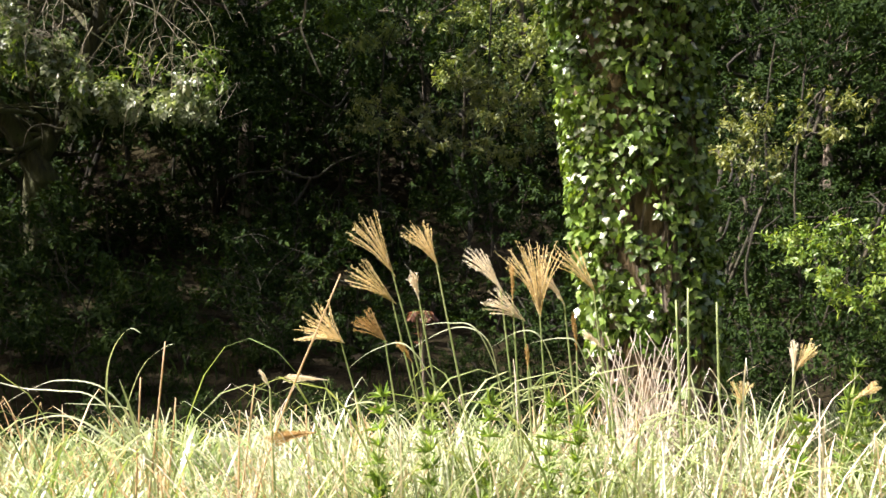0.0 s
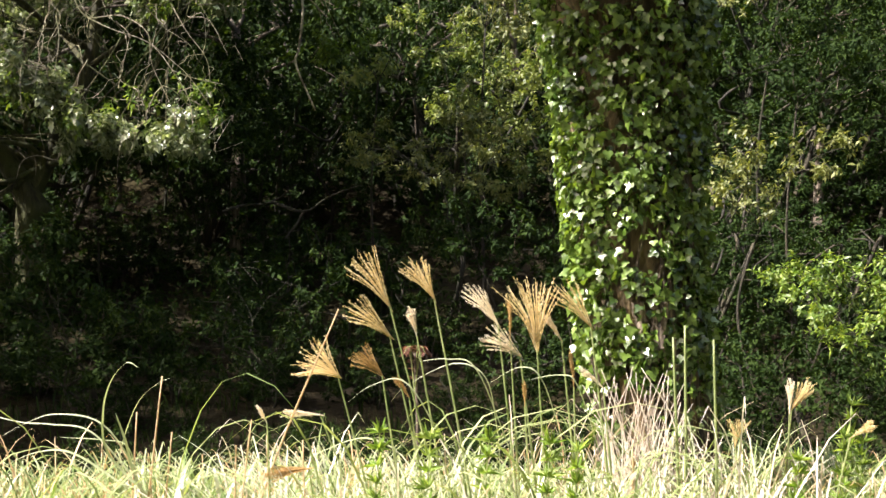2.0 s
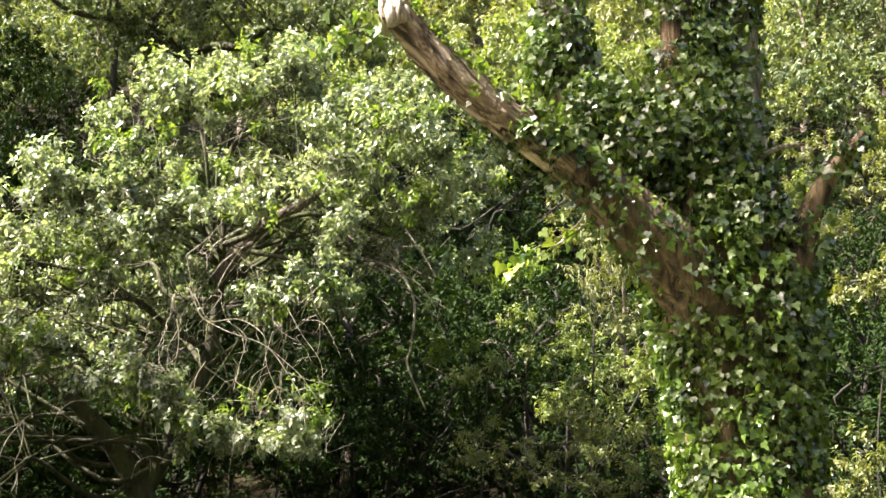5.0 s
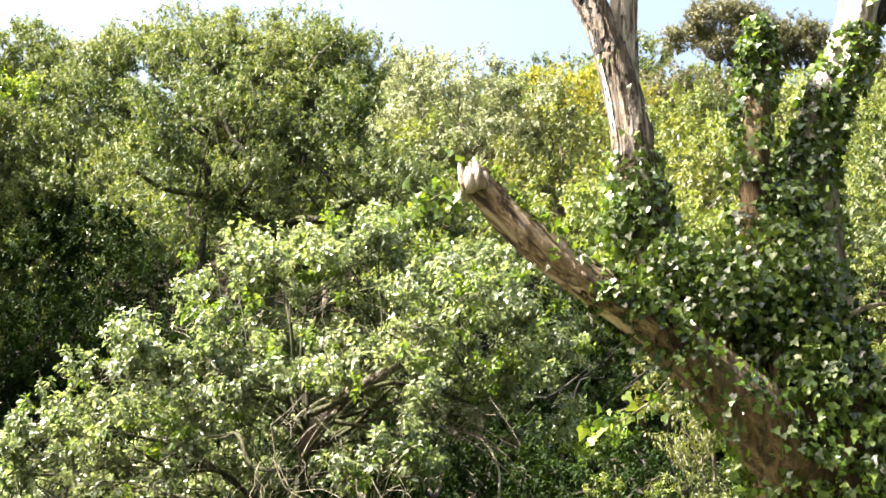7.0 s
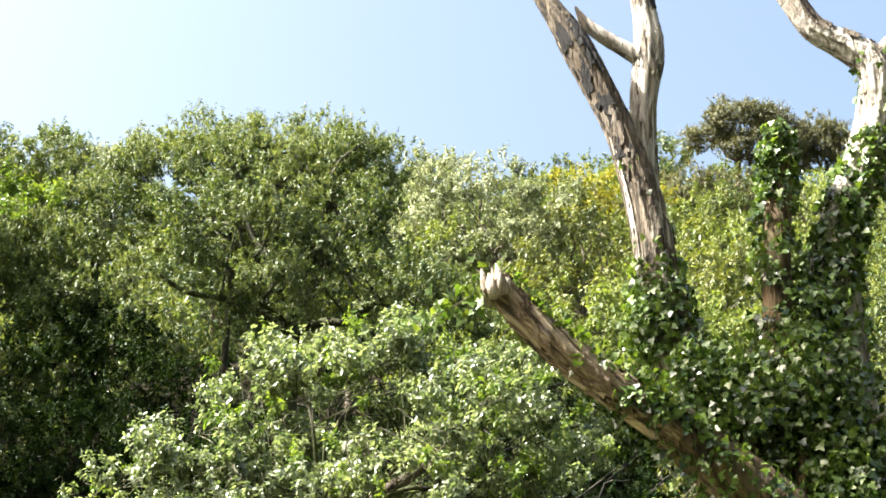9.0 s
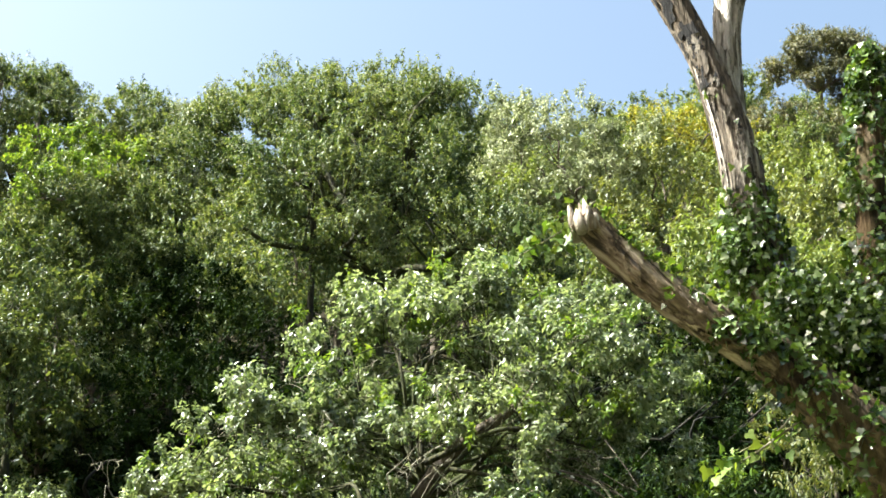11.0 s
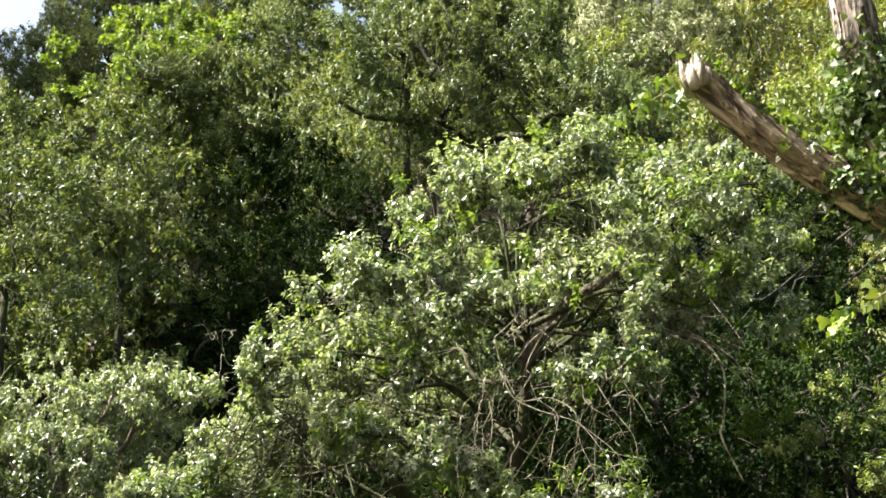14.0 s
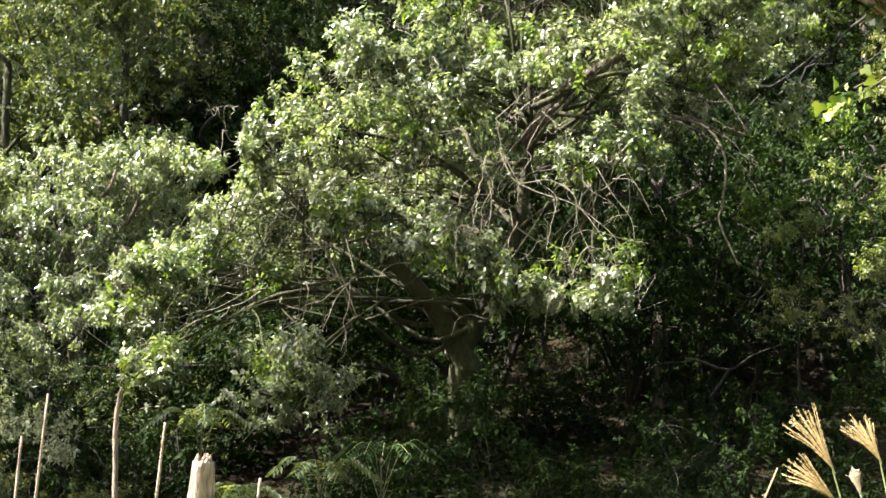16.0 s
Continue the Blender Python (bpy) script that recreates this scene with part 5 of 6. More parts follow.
spreading = bpy.data.objects["spreading_tree"]
r2 = np.random.default_rng(71)
DEAD_TWIGS = (
    ([(-3.50, 12.90, 4.36), (-3.33, 12.90, 4.05), (-3.02, 12.90, 4.07), (-2.75, 12.90, 3.89), (-2.73, 12.90, 3.62), (-2.56, 12.90, 3.26)], 0.012),
    ([(-3.33, 12.90, 4.05), (-3.09, 12.90, 3.93), (-2.75, 12.90, 3.81), (-2.53, 12.90, 3.55), (-2.38, 12.90, 3.29), (-2.33, 12.90, 3.04)], 0.011),
    ([(-3.07, 12.90, 4.02), (-2.94, 12.90, 3.88), (-2.99, 12.90, 3.62), (-3.02, 12.90, 3.37)], 0.009),
    ([(-2.74, 12.90, 3.81), (-2.59, 12.90, 3.69), (-2.39, 12.90, 3.51), (-2.17, 12.90, 3.22)], 0.008),
    ([(-2.54, 12.90, 4.17), (-2.39, 12.90, 3.91), (-2.21, 12.90, 3.66), (-2.17, 12.90, 3.44)], 0.009),
    ([(-2.40, 12.90, 4.06), (-2.18, 12.90, 4.01), (-2.01, 12.90, 3.69)], 0.007),
    ([(-2.53, 12.90, 3.55), (-2.32, 12.90, 3.48), (-2.04, 12.90, 3.42)], 0.006),
    ([(-2.69, 12.90, 4.17), (-2.65, 12.90, 3.99), (-2.39, 12.90, 3.81), (-2.30, 12.90, 3.66)], 0.006),
    ([(-2.73, 12.90, 3.62), (-2.86, 12.90, 3.51), (-2.89, 12.90, 3.29)], 0.005),
    ([(-2.57, 12.90, 3.55), (-2.63, 12.90, 3.29), (-2.81, 12.90, 3.12)], 0.005),
    ([(-2.38, 12.90, 3.29), (-2.20, 12.90, 3.18), (-2.16, 12.90, 3.00)], 0.005),
    ([(-3.61, 12.90, 4.06), (-3.59, 12.90, 3.84), (-3.63, 12.90, 3.55)], 0.012),
    ([(-3.54, 12.90, 4.69), (-3.48, 12.90, 4.36), (-3.33, 12.90, 4.06)], 0.014),
    ([(-3.10, 12.90, 4.76), (-2.95, 12.90, 4.62), (-2.75, 12.90, 4.54)], 0.007),
    ([(-3.54, 12.90, 4.69), (-3.36, 12.90, 4.84), (-3.20, 12.90, 5.02)], 0.012),
    ([(-3.32, 12.90, 3.66), (-3.40, 12.90, 3.44), (-3.31, 12.90, 3.22)], 0.007),
)
bits = []
for rows, rad in DEAD_TWIGS:
    path = spline([(x, y + 0.05 * math.sin(3 * i + 20 * x), z, 0.62 * rad * (1 - 0.6 * i / (len(rows) - 1))) for i, (x, y, z) in enumerate(rows)], 6)
    bits.append(tube_arrays(path, 5, 0.06, 0, 1, False))
    for _ in range(3):
        q = path[r2.integers(len(path) // 3, len(path))]
        w = np.array([r2.normal() * 0.16, r2.normal() * 0.1, -r2.uniform(0.08, 0.35)])
        bits.append(tube_arrays(limb_path(r2, q[:3], q[:3] + w, q[3] * 0.6, 0.0022, 0.25, 5), 4, 0, 0, 1, False))
part("dead_branch", mesh_from(*joined(bits), M_TWIG, True), spreading, "bare pale twigs hanging in a fan")
SHADED_LIMBS = (
    ([(-3.45, 14.00, 5.07), (-3.05, 14.00, 5.23), (-2.62, 14.00, 5.39), (-2.14, 14.00, 5.35)], 0.040),
    ([(-3.17, 14.00, 4.99), (-2.85, 14.00, 4.93), (-2.45, 14.00, 4.83), (-1.97, 14.00, 4.87)], 0.030),
    ([(-2.09, 14.00, 4.91), (-1.74, 14.00, 4.75), (-1.42, 14.00, 4.50), (-1.18, 14.00, 4.26)], 0.012),
    ([(-1.74, 14.00, 4.82), (-1.38, 14.00, 4.62), (-1.22, 14.00, 4.38)], 0.009),
    ([(-1.54, 14.00, 5.22), (-1.35, 14.00, 4.94), (-1.21, 14.00, 4.70)], 0.008),
    ([(-2.38, 14.00, 4.99), (-1.97, 14.00, 4.91), (-1.58, 14.00, 4.78), (-1.34, 14.00, 4.58)], 0.010),
)
for rows, rad in SHADED_LIMBS:
    path = spline([(*q, rad * (1 - 0.55 * i / (len(rows) - 1))) for i, q in enumerate(rows)], 6)
    part("limb", mesh_from(*tube_arrays(path, 8, 0.05, 0.03, 2, False), M_BARK_MOSS if rad > 0.02 else M_BARK_GREY, True), spreading)
# fine shoots that droop out of the crown, and its younger leaves
bits = []
spots, outs = crown_points(r2, [q for q in MID_LOBES if q[1] < 14.6], 1.1, -0.95, (0.75, 1.0))
for p, o in zip(spots, outs):
    e = p + o * r2.uniform(0.1, 0.35) + r2.normal(size=3) * 0.2 + (0, -0.1, -r2.uniform(0.0, 0.35))
    path = limb_path(r2, p, e, r2.uniform(0.004, 0.009), 0.0022, 0.35, 5)
    bits.append(tube_arrays(path, 4, 0, 0, 1, False))
    for _ in range(2):
        q = path[r2.integers(3, len(path))]
        bits.append(tube_arrays(limb_path(r2, q[:3], q[:3] + r2.normal(size=3) * 0.14, q[3] * 0.7, 0.002, 0.25, 4), 3, 0, 0, 1, False))
part("twig_growth", mesh_from(*joined(bits), M_TWIG, True), spreading, "fine pale twigs", "stuff")
(lv, lf), _ = crown_arrays(r2, MID_LOBES, 1.0, 60, 0.085, 0.17, 0.45, 0.5, 0.8, -0.6, 0.4)
part("young_leaves", mesh_from(lv, lf, M_LEAF_FRESH), spreading, "fresh yellow-green young leaves", "stuff")
part("dead_branch", mesh_from(*twig_fan(r2, (-3.63, 12.90, 4.34), [(-3.63, 12.90, 3.62), (-3.79, 12.90, 3.79)], 0.02, 3), M_TWIG, True), spreading, "broken dead twig")
part("dead_branch", mesh_from(*twig_fan(r2, (-4.93, 12.60, 3.05), [(-5.23, 12.50, 2.44), (-4.96, 12.50, 2.38), (-5.59, 12.50, 2.58)], 0.02, 3), M_TWIG, True), spreading, "thin crooked hanging branch")
part("dead_branch", mesh_from(*twig_fan(r2, (-5.92, 12.80, 3.03), [(-6.79, 12.80, 2.70), (-6.92, 12.70, 2.52)], 0.022, 3), M_TWIG, True), spreading)
part("dead_branch", mesh_from(*twig_fan(r2, (-3.08, 14.20, 5.45), [(-3.84, 13.80, 4.79), (-3.60, 13.60, 4.13), (-3.84, 13.60, 4.08)], 0.03, 5), M_TWIG, True), spreading, "crooked lichen-grey branches")
part("dead_branch", mesh_from(*twig_fan(r2, (-2.21, 14.20, 5.21), [(-1.11, 14.00, 4.38), (-1.23, 14.00, 4.67), (-1.41, 14.00, 5.04)], 0.02, 4), M_BARK_GREY, True), spreading, "thin dark drooping branches")
part("limb", mesh_from(*tube_arrays(spline([(*(-4.37, 15.00, 2.29), 0.15), (*(-4.64, 14.90, 2.80), 0.12), (*(-4.95, 14.70, 3.26), 0.09), (*(-5.43, 14.40, 3.77), 0.06)], 6), 12, 0.02, 0.05, 3), M_BARK_MOSS, True), spreading)
part("limb", mesh_from(*tube_arrays(spline([(*(-3.67, 14.60, 4.83), 0.1), (*(-3.19, 14.40, 5.32), 0.075), (*(-2.55, 14.30, 5.69), 0.05), (*(-2.37, 14.30, 5.87), 0.035)], 6), 12, 0.02, 0.05, 3), M_BARK_GREY, True), spreading, "pale snapped limb")
vine = empty_thing("hanging_vine", (-1.68, 14.30, 4.86), "thin woody vine hanging in dark shade", "vine")
part("stem", mesh_from(*tube_arrays(spline([(*(-2.04, 14.30, 4.99), 0.012), (*(-1.65, 14.30, 4.83), 0.014), (*(-1.47, 14.30, 4.50), 0.014), (*(-1.50, 14.30, 4.01), 0.013), (*(-1.53, 14.30, 3.83), 0.012), (*(-1.33, 14.30, 3.36), 0.01)], 6), 6), M_TWIG, True), vine)

fallen = empty_thing("fallen_branch", (-1.89, 15.20, 2.47), "dead branch with shade-darkened bark lodged in the undergrowth", "branch")
for rows in ([(-2.42, 15.20, 2.36), (-2.22, 15.20, 2.43), (-1.89, 15.20, 2.47), (-1.60, 15.20, 2.68)], [(-1.89, 15.20, 2.47), (-1.52, 15.08, 2.36), (-1.23, 14.97, 2.52), (-0.90, 14.97, 2.64)], [(-1.52, 15.08, 2.36), (-1.61, 15.08, 2.21), (-1.72, 14.97, 2.06)]):
    part("branch", mesh_from(*tube_arrays(spline([(*q, 0.02 - 0.005 * i) for i, q in enumerate(rows)], 6), 7, 0.06, 0, 3, False), M_BARK_SHADED, True), fallen)


# ---- meadow grass ----
def blade_arrays(base, way, height, reach, width, sag=0.6):
    """Arching blades: root, four joints and a tip."""
    n = len(base)
    way = unit(way * np.array([1, 1, 0]))
    side = np.column_stack([-way[:, 1], way[:, 0], np.zeros(n)])
    rows = []
    for s, w in ((0, 0.8), (0.3, 1.0), (0.55, 0.9), (0.77, 0.65), (0.92, 0.35)):
        c = base + way * (reach * s ** 1.8)[:, None] + np.array([0, 0, 1.0]) * (height * (s * (1 + sag) - sag * s ** 2.2))[:, None]
        rows += [c + side * (width * w * 0.5)[:, None], c - side * (width * w * 0.5)[:, None]]
    rows.append(base + way * reach[:, None] + np.array([0, 0, 1.0]) * height[:, None] * (1 - 0.15 * sag))
    v = np.stack(rows, 1).reshape(-1, 3)
    k = np.arange(n)[:, None] * 11
    f = np.concatenate([k + np.array([t]) for i in (0, 2, 4, 6) for t in ((i, i + 1, i + 3), (i, i + 3, i + 2))] + [k + np.array([(8, 9, 10)])])
    return v, f


def grass_field(name, n, xs, ys, height, width, material, label, seed, patch=1.0):
    r3 = np.random.default_rng(seed)
    x, y = r3.uniform(*xs, n), r3.uniform(*ys, n)
    tuft = np.array([noise.noise(Vector((a * 1.1 + seed, b * 1.1, 0))) for a, b in zip(x, y)])
    keep = (tuft > -0.45 * patch) & (np.hypot(x - 1.15, y - 7.3) > 0.34)
    x, y, tuft = x[keep], y[keep], tuft[keep]
    base = np.column_stack([x, y, ground_height(x, y) - 0.02])
    h = height * (1 + 0.5 * tuft) * r3.uniform(0.5, 1.25, len(x))
    a = r3.uniform(0, 6.28, len(x))
    way = np.column_stack([np.cos(a) - 0.35, np.sin(a), 0 * a])
    v, f = blade_arrays(base, way, h, h * r3.uniform(0.15, 0.9, len(x)), width * r3.uniform(0.6, 1.4, len(x)))
    return tagged(new(name, mesh_from(v, f, material)), label, "grass", kind="stuff")


grass_field("meadow_grass", 46000, (-5.5, 4.2), (4.3, 8.2), 0.45, 0.012, M_GRASS, "tall sunlit yellow-green meadow grass", 81)
grass_field("meadow_grass", 4500, (-3.4, 3.4), (4.6, 8.0), 0.56, 0.009, M_STRAW, "pale dry straw among the meadow grass", 82, 0.4)
grass_field("meadow_grass", 2600, (-4.2, 4.0), (4.5, 7.2), 0.5, 0.026, M_BLADE, "broad glossy pale grass blades catching the sun", 85, 0.5)
grass_field("meadow_grass", 2300, (-0.7, 1.5), (5.2, 6.6), 0.72, 0.009, M_BLADE, "tall pale glossy blades round the pampas clumps", 86, 0.6)
grass_field("meadow_grass", 600, (-0.9, 1.9), (5.0, 6.6), 0.78, 0.007, M_STRAW_PALE, "tall bleached straw round the pampas clumps", 87, 0.6)
grass_field("meadow_grass", 16000, (-9, 7), (-3, 4.4), 0.3, 0.012, M_GRASS, "shorter meadow grass near the path", 83)
# This strip's shade is put into the blade colour.
grass_field("meadow_grass", 6000, (-9, 6), (8.1, 12.8), 0.16, 0.014, M_LEAF_SHADED, "grass darkened in colour for the shade at the wood's edge", 84)


# ---- pampas grass ----
def plume_arrays(r3, foot, tip, fan, rays, fat=0.0025):
    """A feathery head: slender rays that fan out from the neck, bowed by the wind and set with fine spikelets."""
    foot, tip = np.array(foot, float), np.array(tip, float)
    d = tip - foot
    L = np.linalg.norm(d)
    d = d / L
    side = unit(np.cross(d, (0, 1, 0)))
    back = np.cross(side, d)
    bits, lv = [], []
    rays = int(rays * 1.35)
    for k in range(rays):
        a = radians(fan * 1.25) * (0.5 * (2 * k / max(rays - 1, 1) - 1) + r3.normal() * 0.05)
        w = r3.normal() * 0.35 * radians(fan)
        start = foot + d * L * r3.uniform(-0.12, 0.1)
        reach = L * r3.uniform(0.78, 1.08) * (1 - 0.12 * abs(a))
        way = d * math.cos(a) + side * math.sin(a) + back * w
        end = start + way * reach - np.array([0.03, 0, 0.04]) * reach
        midp = start + way * reach * 0.5 + d * 0.05 * L - side * a * 0.05 * L
        path = spline([(*start, fat * 0.7), (*midp, fat * 0.6), (*end, fat * 0.35)], 6)
        bits.append(tube_arrays(path, 3, 0, 0, k, False))
        m = 46
        i = r3.integers(3, len(path), m)
        p = path[i, :3] + r3.normal(size=(m, 3)) * 0.0022
        ax = unit(np.gradient(path[:, :3], axis=0))[i] + r3.normal(size=(m, 3)) * 0.3
        lv.append(leaf_arrays(p, ax, r3.normal(size=(m, 3)), np.full(m, 0.012), 0.17, 0.1))
    return joined(bits + lv)


def stalk(parent, r3, foot, neck, tip, spread, rays, material, label=""):
    """A stem from the ground to the neck and its feathery head, as parts of a clump."""
    foot, neck = np.array(foot), np.array(neck)
    mid1 = foot + (neck - foot) * 0.5 + np.array([0, 0, 0.05])
    st = part("stem", mesh_from(*tube_arrays(spline([(*foot, 0.0055), (*mid1, 0.005), (*neck, 0.0032)], 7), 6, 0, 0, 1, False), M_REED, True), parent)
    head = new("plume", mesh_from(*plume_arrays(r3, neck, tip, spread, rays), material))
    head.data.transform(Matrix.Translation(-parent.location))
    head.parent = st
    tagged(head, label)


def reeds(parent, r3, cx, cy, wide, n, height):
    x = cx + r3.normal(size=n) * wide
    y = cy + r3.normal(size=n) * 0.25
    base = np.column_stack([x, y, ground_height(x, y)])
    a = r3.uniform(-1, 1, n)
    way = np.column_stack([np.where(r3.uniform(size=n) < 0.5, -1, 1) * np.cos(a), np.sin(a), 0 * a])
    h = height * r3.uniform(0.6, 1.12, n)
    bits = []
    for k in range(n):
        w = way[k]
        reach = h[k] * r3.uniform(0.3, 0.85)
        s = np.linspace(0, 1, 9)[:, None]
        c = base[k] + w * reach * s ** 1.7 + np.array([0, 0, h[k]]) * (1.9 * s - 1.2 * s ** 2.4)
        side = np.array([-w[1], w[0], 0.25])
        wd = 0.0055 * np.sin(np.pi * np.clip(0.12 + 0.88 * s, 0, 1)) ** 0.6
        v = np.concatenate([c + side * wd, c - side * wd])
        i = np.arange(8)
        bits.append((v, np.concatenate([np.stack([i, i + 1, i + 10], 1), np.stack([i, i + 10, i + 9], 1)])))
    part("blade_tuft", mesh_from(*joined(bits), M_REED, True), parent, "arching green blades", "stuff")


CLUMPS = (
    ((0.05, 5.7), 0.3, 75, 1.2, 'tall pampas grass clump with golden feathery plumes', (
        ((0.15, 5.70, 0.0), (-0.20, 5.70, 1.45), (-0.32, 5.70, 1.66), 30, 15, 0),
        ((0.08, 5.70, 0.0), (-0.20, 5.70, 1.33), (-0.35, 5.70, 1.46), 30, 13, 0),
        ((0.24, 5.70, 0.0), (-0.02, 5.70, 1.48), (-0.11, 5.70, 1.64), 34, 16, 0),
        ((0.12, 5.70, 0.0), (-0.09, 5.70, 1.33), (-0.12, 5.70, 1.44), 16, 8, 1),
        ((-0.13, 5.70, 0.0), (-0.41, 5.70, 1.17), (-0.56, 5.70, 1.27), 58, 22, 0),
        ((-0.07, 5.70, 0.0), (-0.23, 5.70, 1.17), (-0.33, 5.70, 1.27), 34, 13, 2),
        ((-0.13, 5.70, 0.0), (-0.48, 5.70, 1.01), (-0.62, 5.70, 1.02), 10, 10, 1),
        ((0.02, 5.70, 0.0), (-0.12, 5.70, 1.08), (-0.17, 5.70, 1.16), 12, 8, 2),
    )),
    ((0.62, 5.75), 0.26, 60, 1.1, 'pampas grass clump with golden and white plumes', (
        ((0.38, 5.75, 0.0), (0.24, 5.75, 1.38), (0.13, 5.75, 1.53), 26, 13, 1),
        ((0.47, 5.75, 0.0), (0.33, 5.75, 1.25), (0.20, 5.75, 1.35), 34, 14, 1),
        ((0.47, 5.75, 0.0), (0.40, 5.75, 1.28), (0.37, 5.75, 1.56), 44, 30, 0),
        ((0.76, 5.75, 0.0), (0.62, 5.75, 1.37), (0.50, 5.75, 1.54), 30, 13, 0),
        ((0.62, 5.75, 0.0), (0.50, 5.75, 1.31), (0.44, 5.75, 1.41), 12, 9, 1),
        ((0.57, 5.75, 0.0), (0.55, 5.75, 1.12), (0.54, 5.75, 1.26), 4, 9, 2),
        ((0.40, 5.75, 0.0), (0.35, 5.75, 1.04), (0.35, 5.75, 1.13), 5, 7, 2),
        ((0.76, 5.75, 0.0), (0.67, 5.75, 1.12), (0.59, 5.75, 1.19), 10, 8, 1),
        ((0.36, 5.75, 0.0), (0.29, 5.75, 1.32), (0.29, 5.75, 1.48), 5, 7, 2),
    )),
    ((-0.6, 5.35), 0.14, 14, 0.65, 'small pampas clump with one drooping golden plume', (
        ((-0.39, 5.35, 0.0), (-0.49, 5.35, 0.84), (-0.65, 5.35, 0.82), 16, 15, 2),
        ((-0.61, 5.35, 0.0), (-0.65, 5.35, 1.01), (-0.68, 5.35, 1.07), 5, 5, 1),
    )),
    ((1.5, 6.0), 0.25, 40, 0.9, 'sparse pampas grass with pale half-open plumes', (
        ((1.47, 6.00, 0.0), (1.49, 6.00, 0.99), (1.50, 6.00, 1.13), 12, 9, 1),
        ((1.40, 6.00, 0.0), (1.50, 6.00, 1.01), (1.58, 6.00, 1.13), 24, 11, 0),
        ((1.56, 6.00, 0.0), (1.75, 6.00, 0.89), (1.85, 6.00, 0.95), 20, 11, 0),
        ((1.31, 6.00, 0.0), (1.26, 6.00, 0.86), (1.27, 6.00, 0.97), 40, 9, 0),
    )),
)
r3 = np.random.default_rng(101)
for (cx, cy), wide, n, height, label, heads in CLUMPS:
    clump = empty_thing("pampas_grass", (cx, cy, 0.0), label, "grass", "pampas clumps")
    reeds(clump, r3, cx, cy, wide, n, height)
    for foot, neck, tip, spread, rays, pale in heads:
        stalk(clump, r3, foot, neck, tip, spread, rays, (M_PLUME, M_PLUME_WHITE, M_PLUME_BROWN)[pale], ("golden plume", "silvery white plume", "rusty brown half-open plume")[pale])
for cx, cy, wide, n, height in ((-1.65, 5.6, 0.3, 40, 0.95), (-1.2, 5.5, 0.06, 8, 1.3), (-0.6, 5.5, 0.3, 40, 0.9), (0.3, 5.4, 0.4, 60, 0.95), (2.2, 6.2, 0.25, 26, 0.9)):
    tuft = empty_thing("reed_tuft", (cx, cy, 0.0), "arching green reed blades without plumes", "grass", "reed tufts")
    reeds(tuft, r3, cx, cy, wide, n, height)


def stalks(name, label, material, rows, radius, group):
    for foot, mid, tip in rows:
        st = empty_thing(name, foot, label, "stalk", group)
        part("stem", mesh_from(*tube_arrays(spline([(*foot, radius), (*mid, radius * 0.9), (*tip, radius * 0.5)], 6), 6, 0.05, 0, 1), material, True), st)


DRY = [((-1.25, 5.5, 0.0), (-1.15, 5.5, 0.55), (-1.08, 5.50, 1.18)), ((-0.95, 5.5, 0.0), (-0.8, 5.5, 0.5), (-0.73, 5.50, 1.01)), ((-0.85, 5.6, 0.0), (-0.7, 5.6, 0.7), (-0.40, 5.60, 1.44)),
       ((-0.82, 5.5, 0.0), (-0.8, 5.5, 0.4), (-0.79, 5.50, 0.91)), ((-0.6, 5.5, 0.0), (-0.52, 5.5, 0.4), (-0.53, 5.50, 0.93)), ((-0.72, 5.5, 0.0), (-0.66, 5.5, 0.4), (-0.67, 5.50, 0.95)),
       ((-1.2, 5.6, 0.0), (-1.22, 5.6, 0.5), (-1.20, 5.60, 1.03)), ((-1.05, 5.6, 0.0), (-1.1, 5.6, 0.4), (-1.06, 5.60, 0.95))]
stalks("dry_stalk", "dry reddish-brown upright grass stalk", M_STRAW, DRY, 0.006, "dry stalks")
r3 = np.random.default_rng(103)
BUNDLE = [((x, 6.55 + dy, 0.0), (x + a, 6.55 + dy, 0.5), (x + 2 * a, 6.55 + dy, h)) for x, dy, a, h in zip(r3.uniform(0.76, 1.2, 6), r3.uniform(-0.1, 0.1, 6), r3.uniform(-0.03, 0.03, 6), r3.uniform(0.55, 0.85, 6))]
stalks("dry_stalk", "dry pinkish straw stalk standing before the trunk", M_STRAW, BUNDLE, 0.007, "dry stalks")
GREEN = [((1.0, 5.9, 0.0), (1.03, 5.9, 0.7), (1.03, 5.90, 1.37)), ((1.15, 5.9, 0.0), (1.16, 5.9, 0.7), (1.15, 5.90, 1.31)), ((1.02, 5.9, 0.0), (1.0, 5.9, 0.7), (0.98, 5.90, 1.32))]
stalks("green_stalk", "tall green grass stem with bent tip", M_REED, GREEN, 0.008, "green stalks")


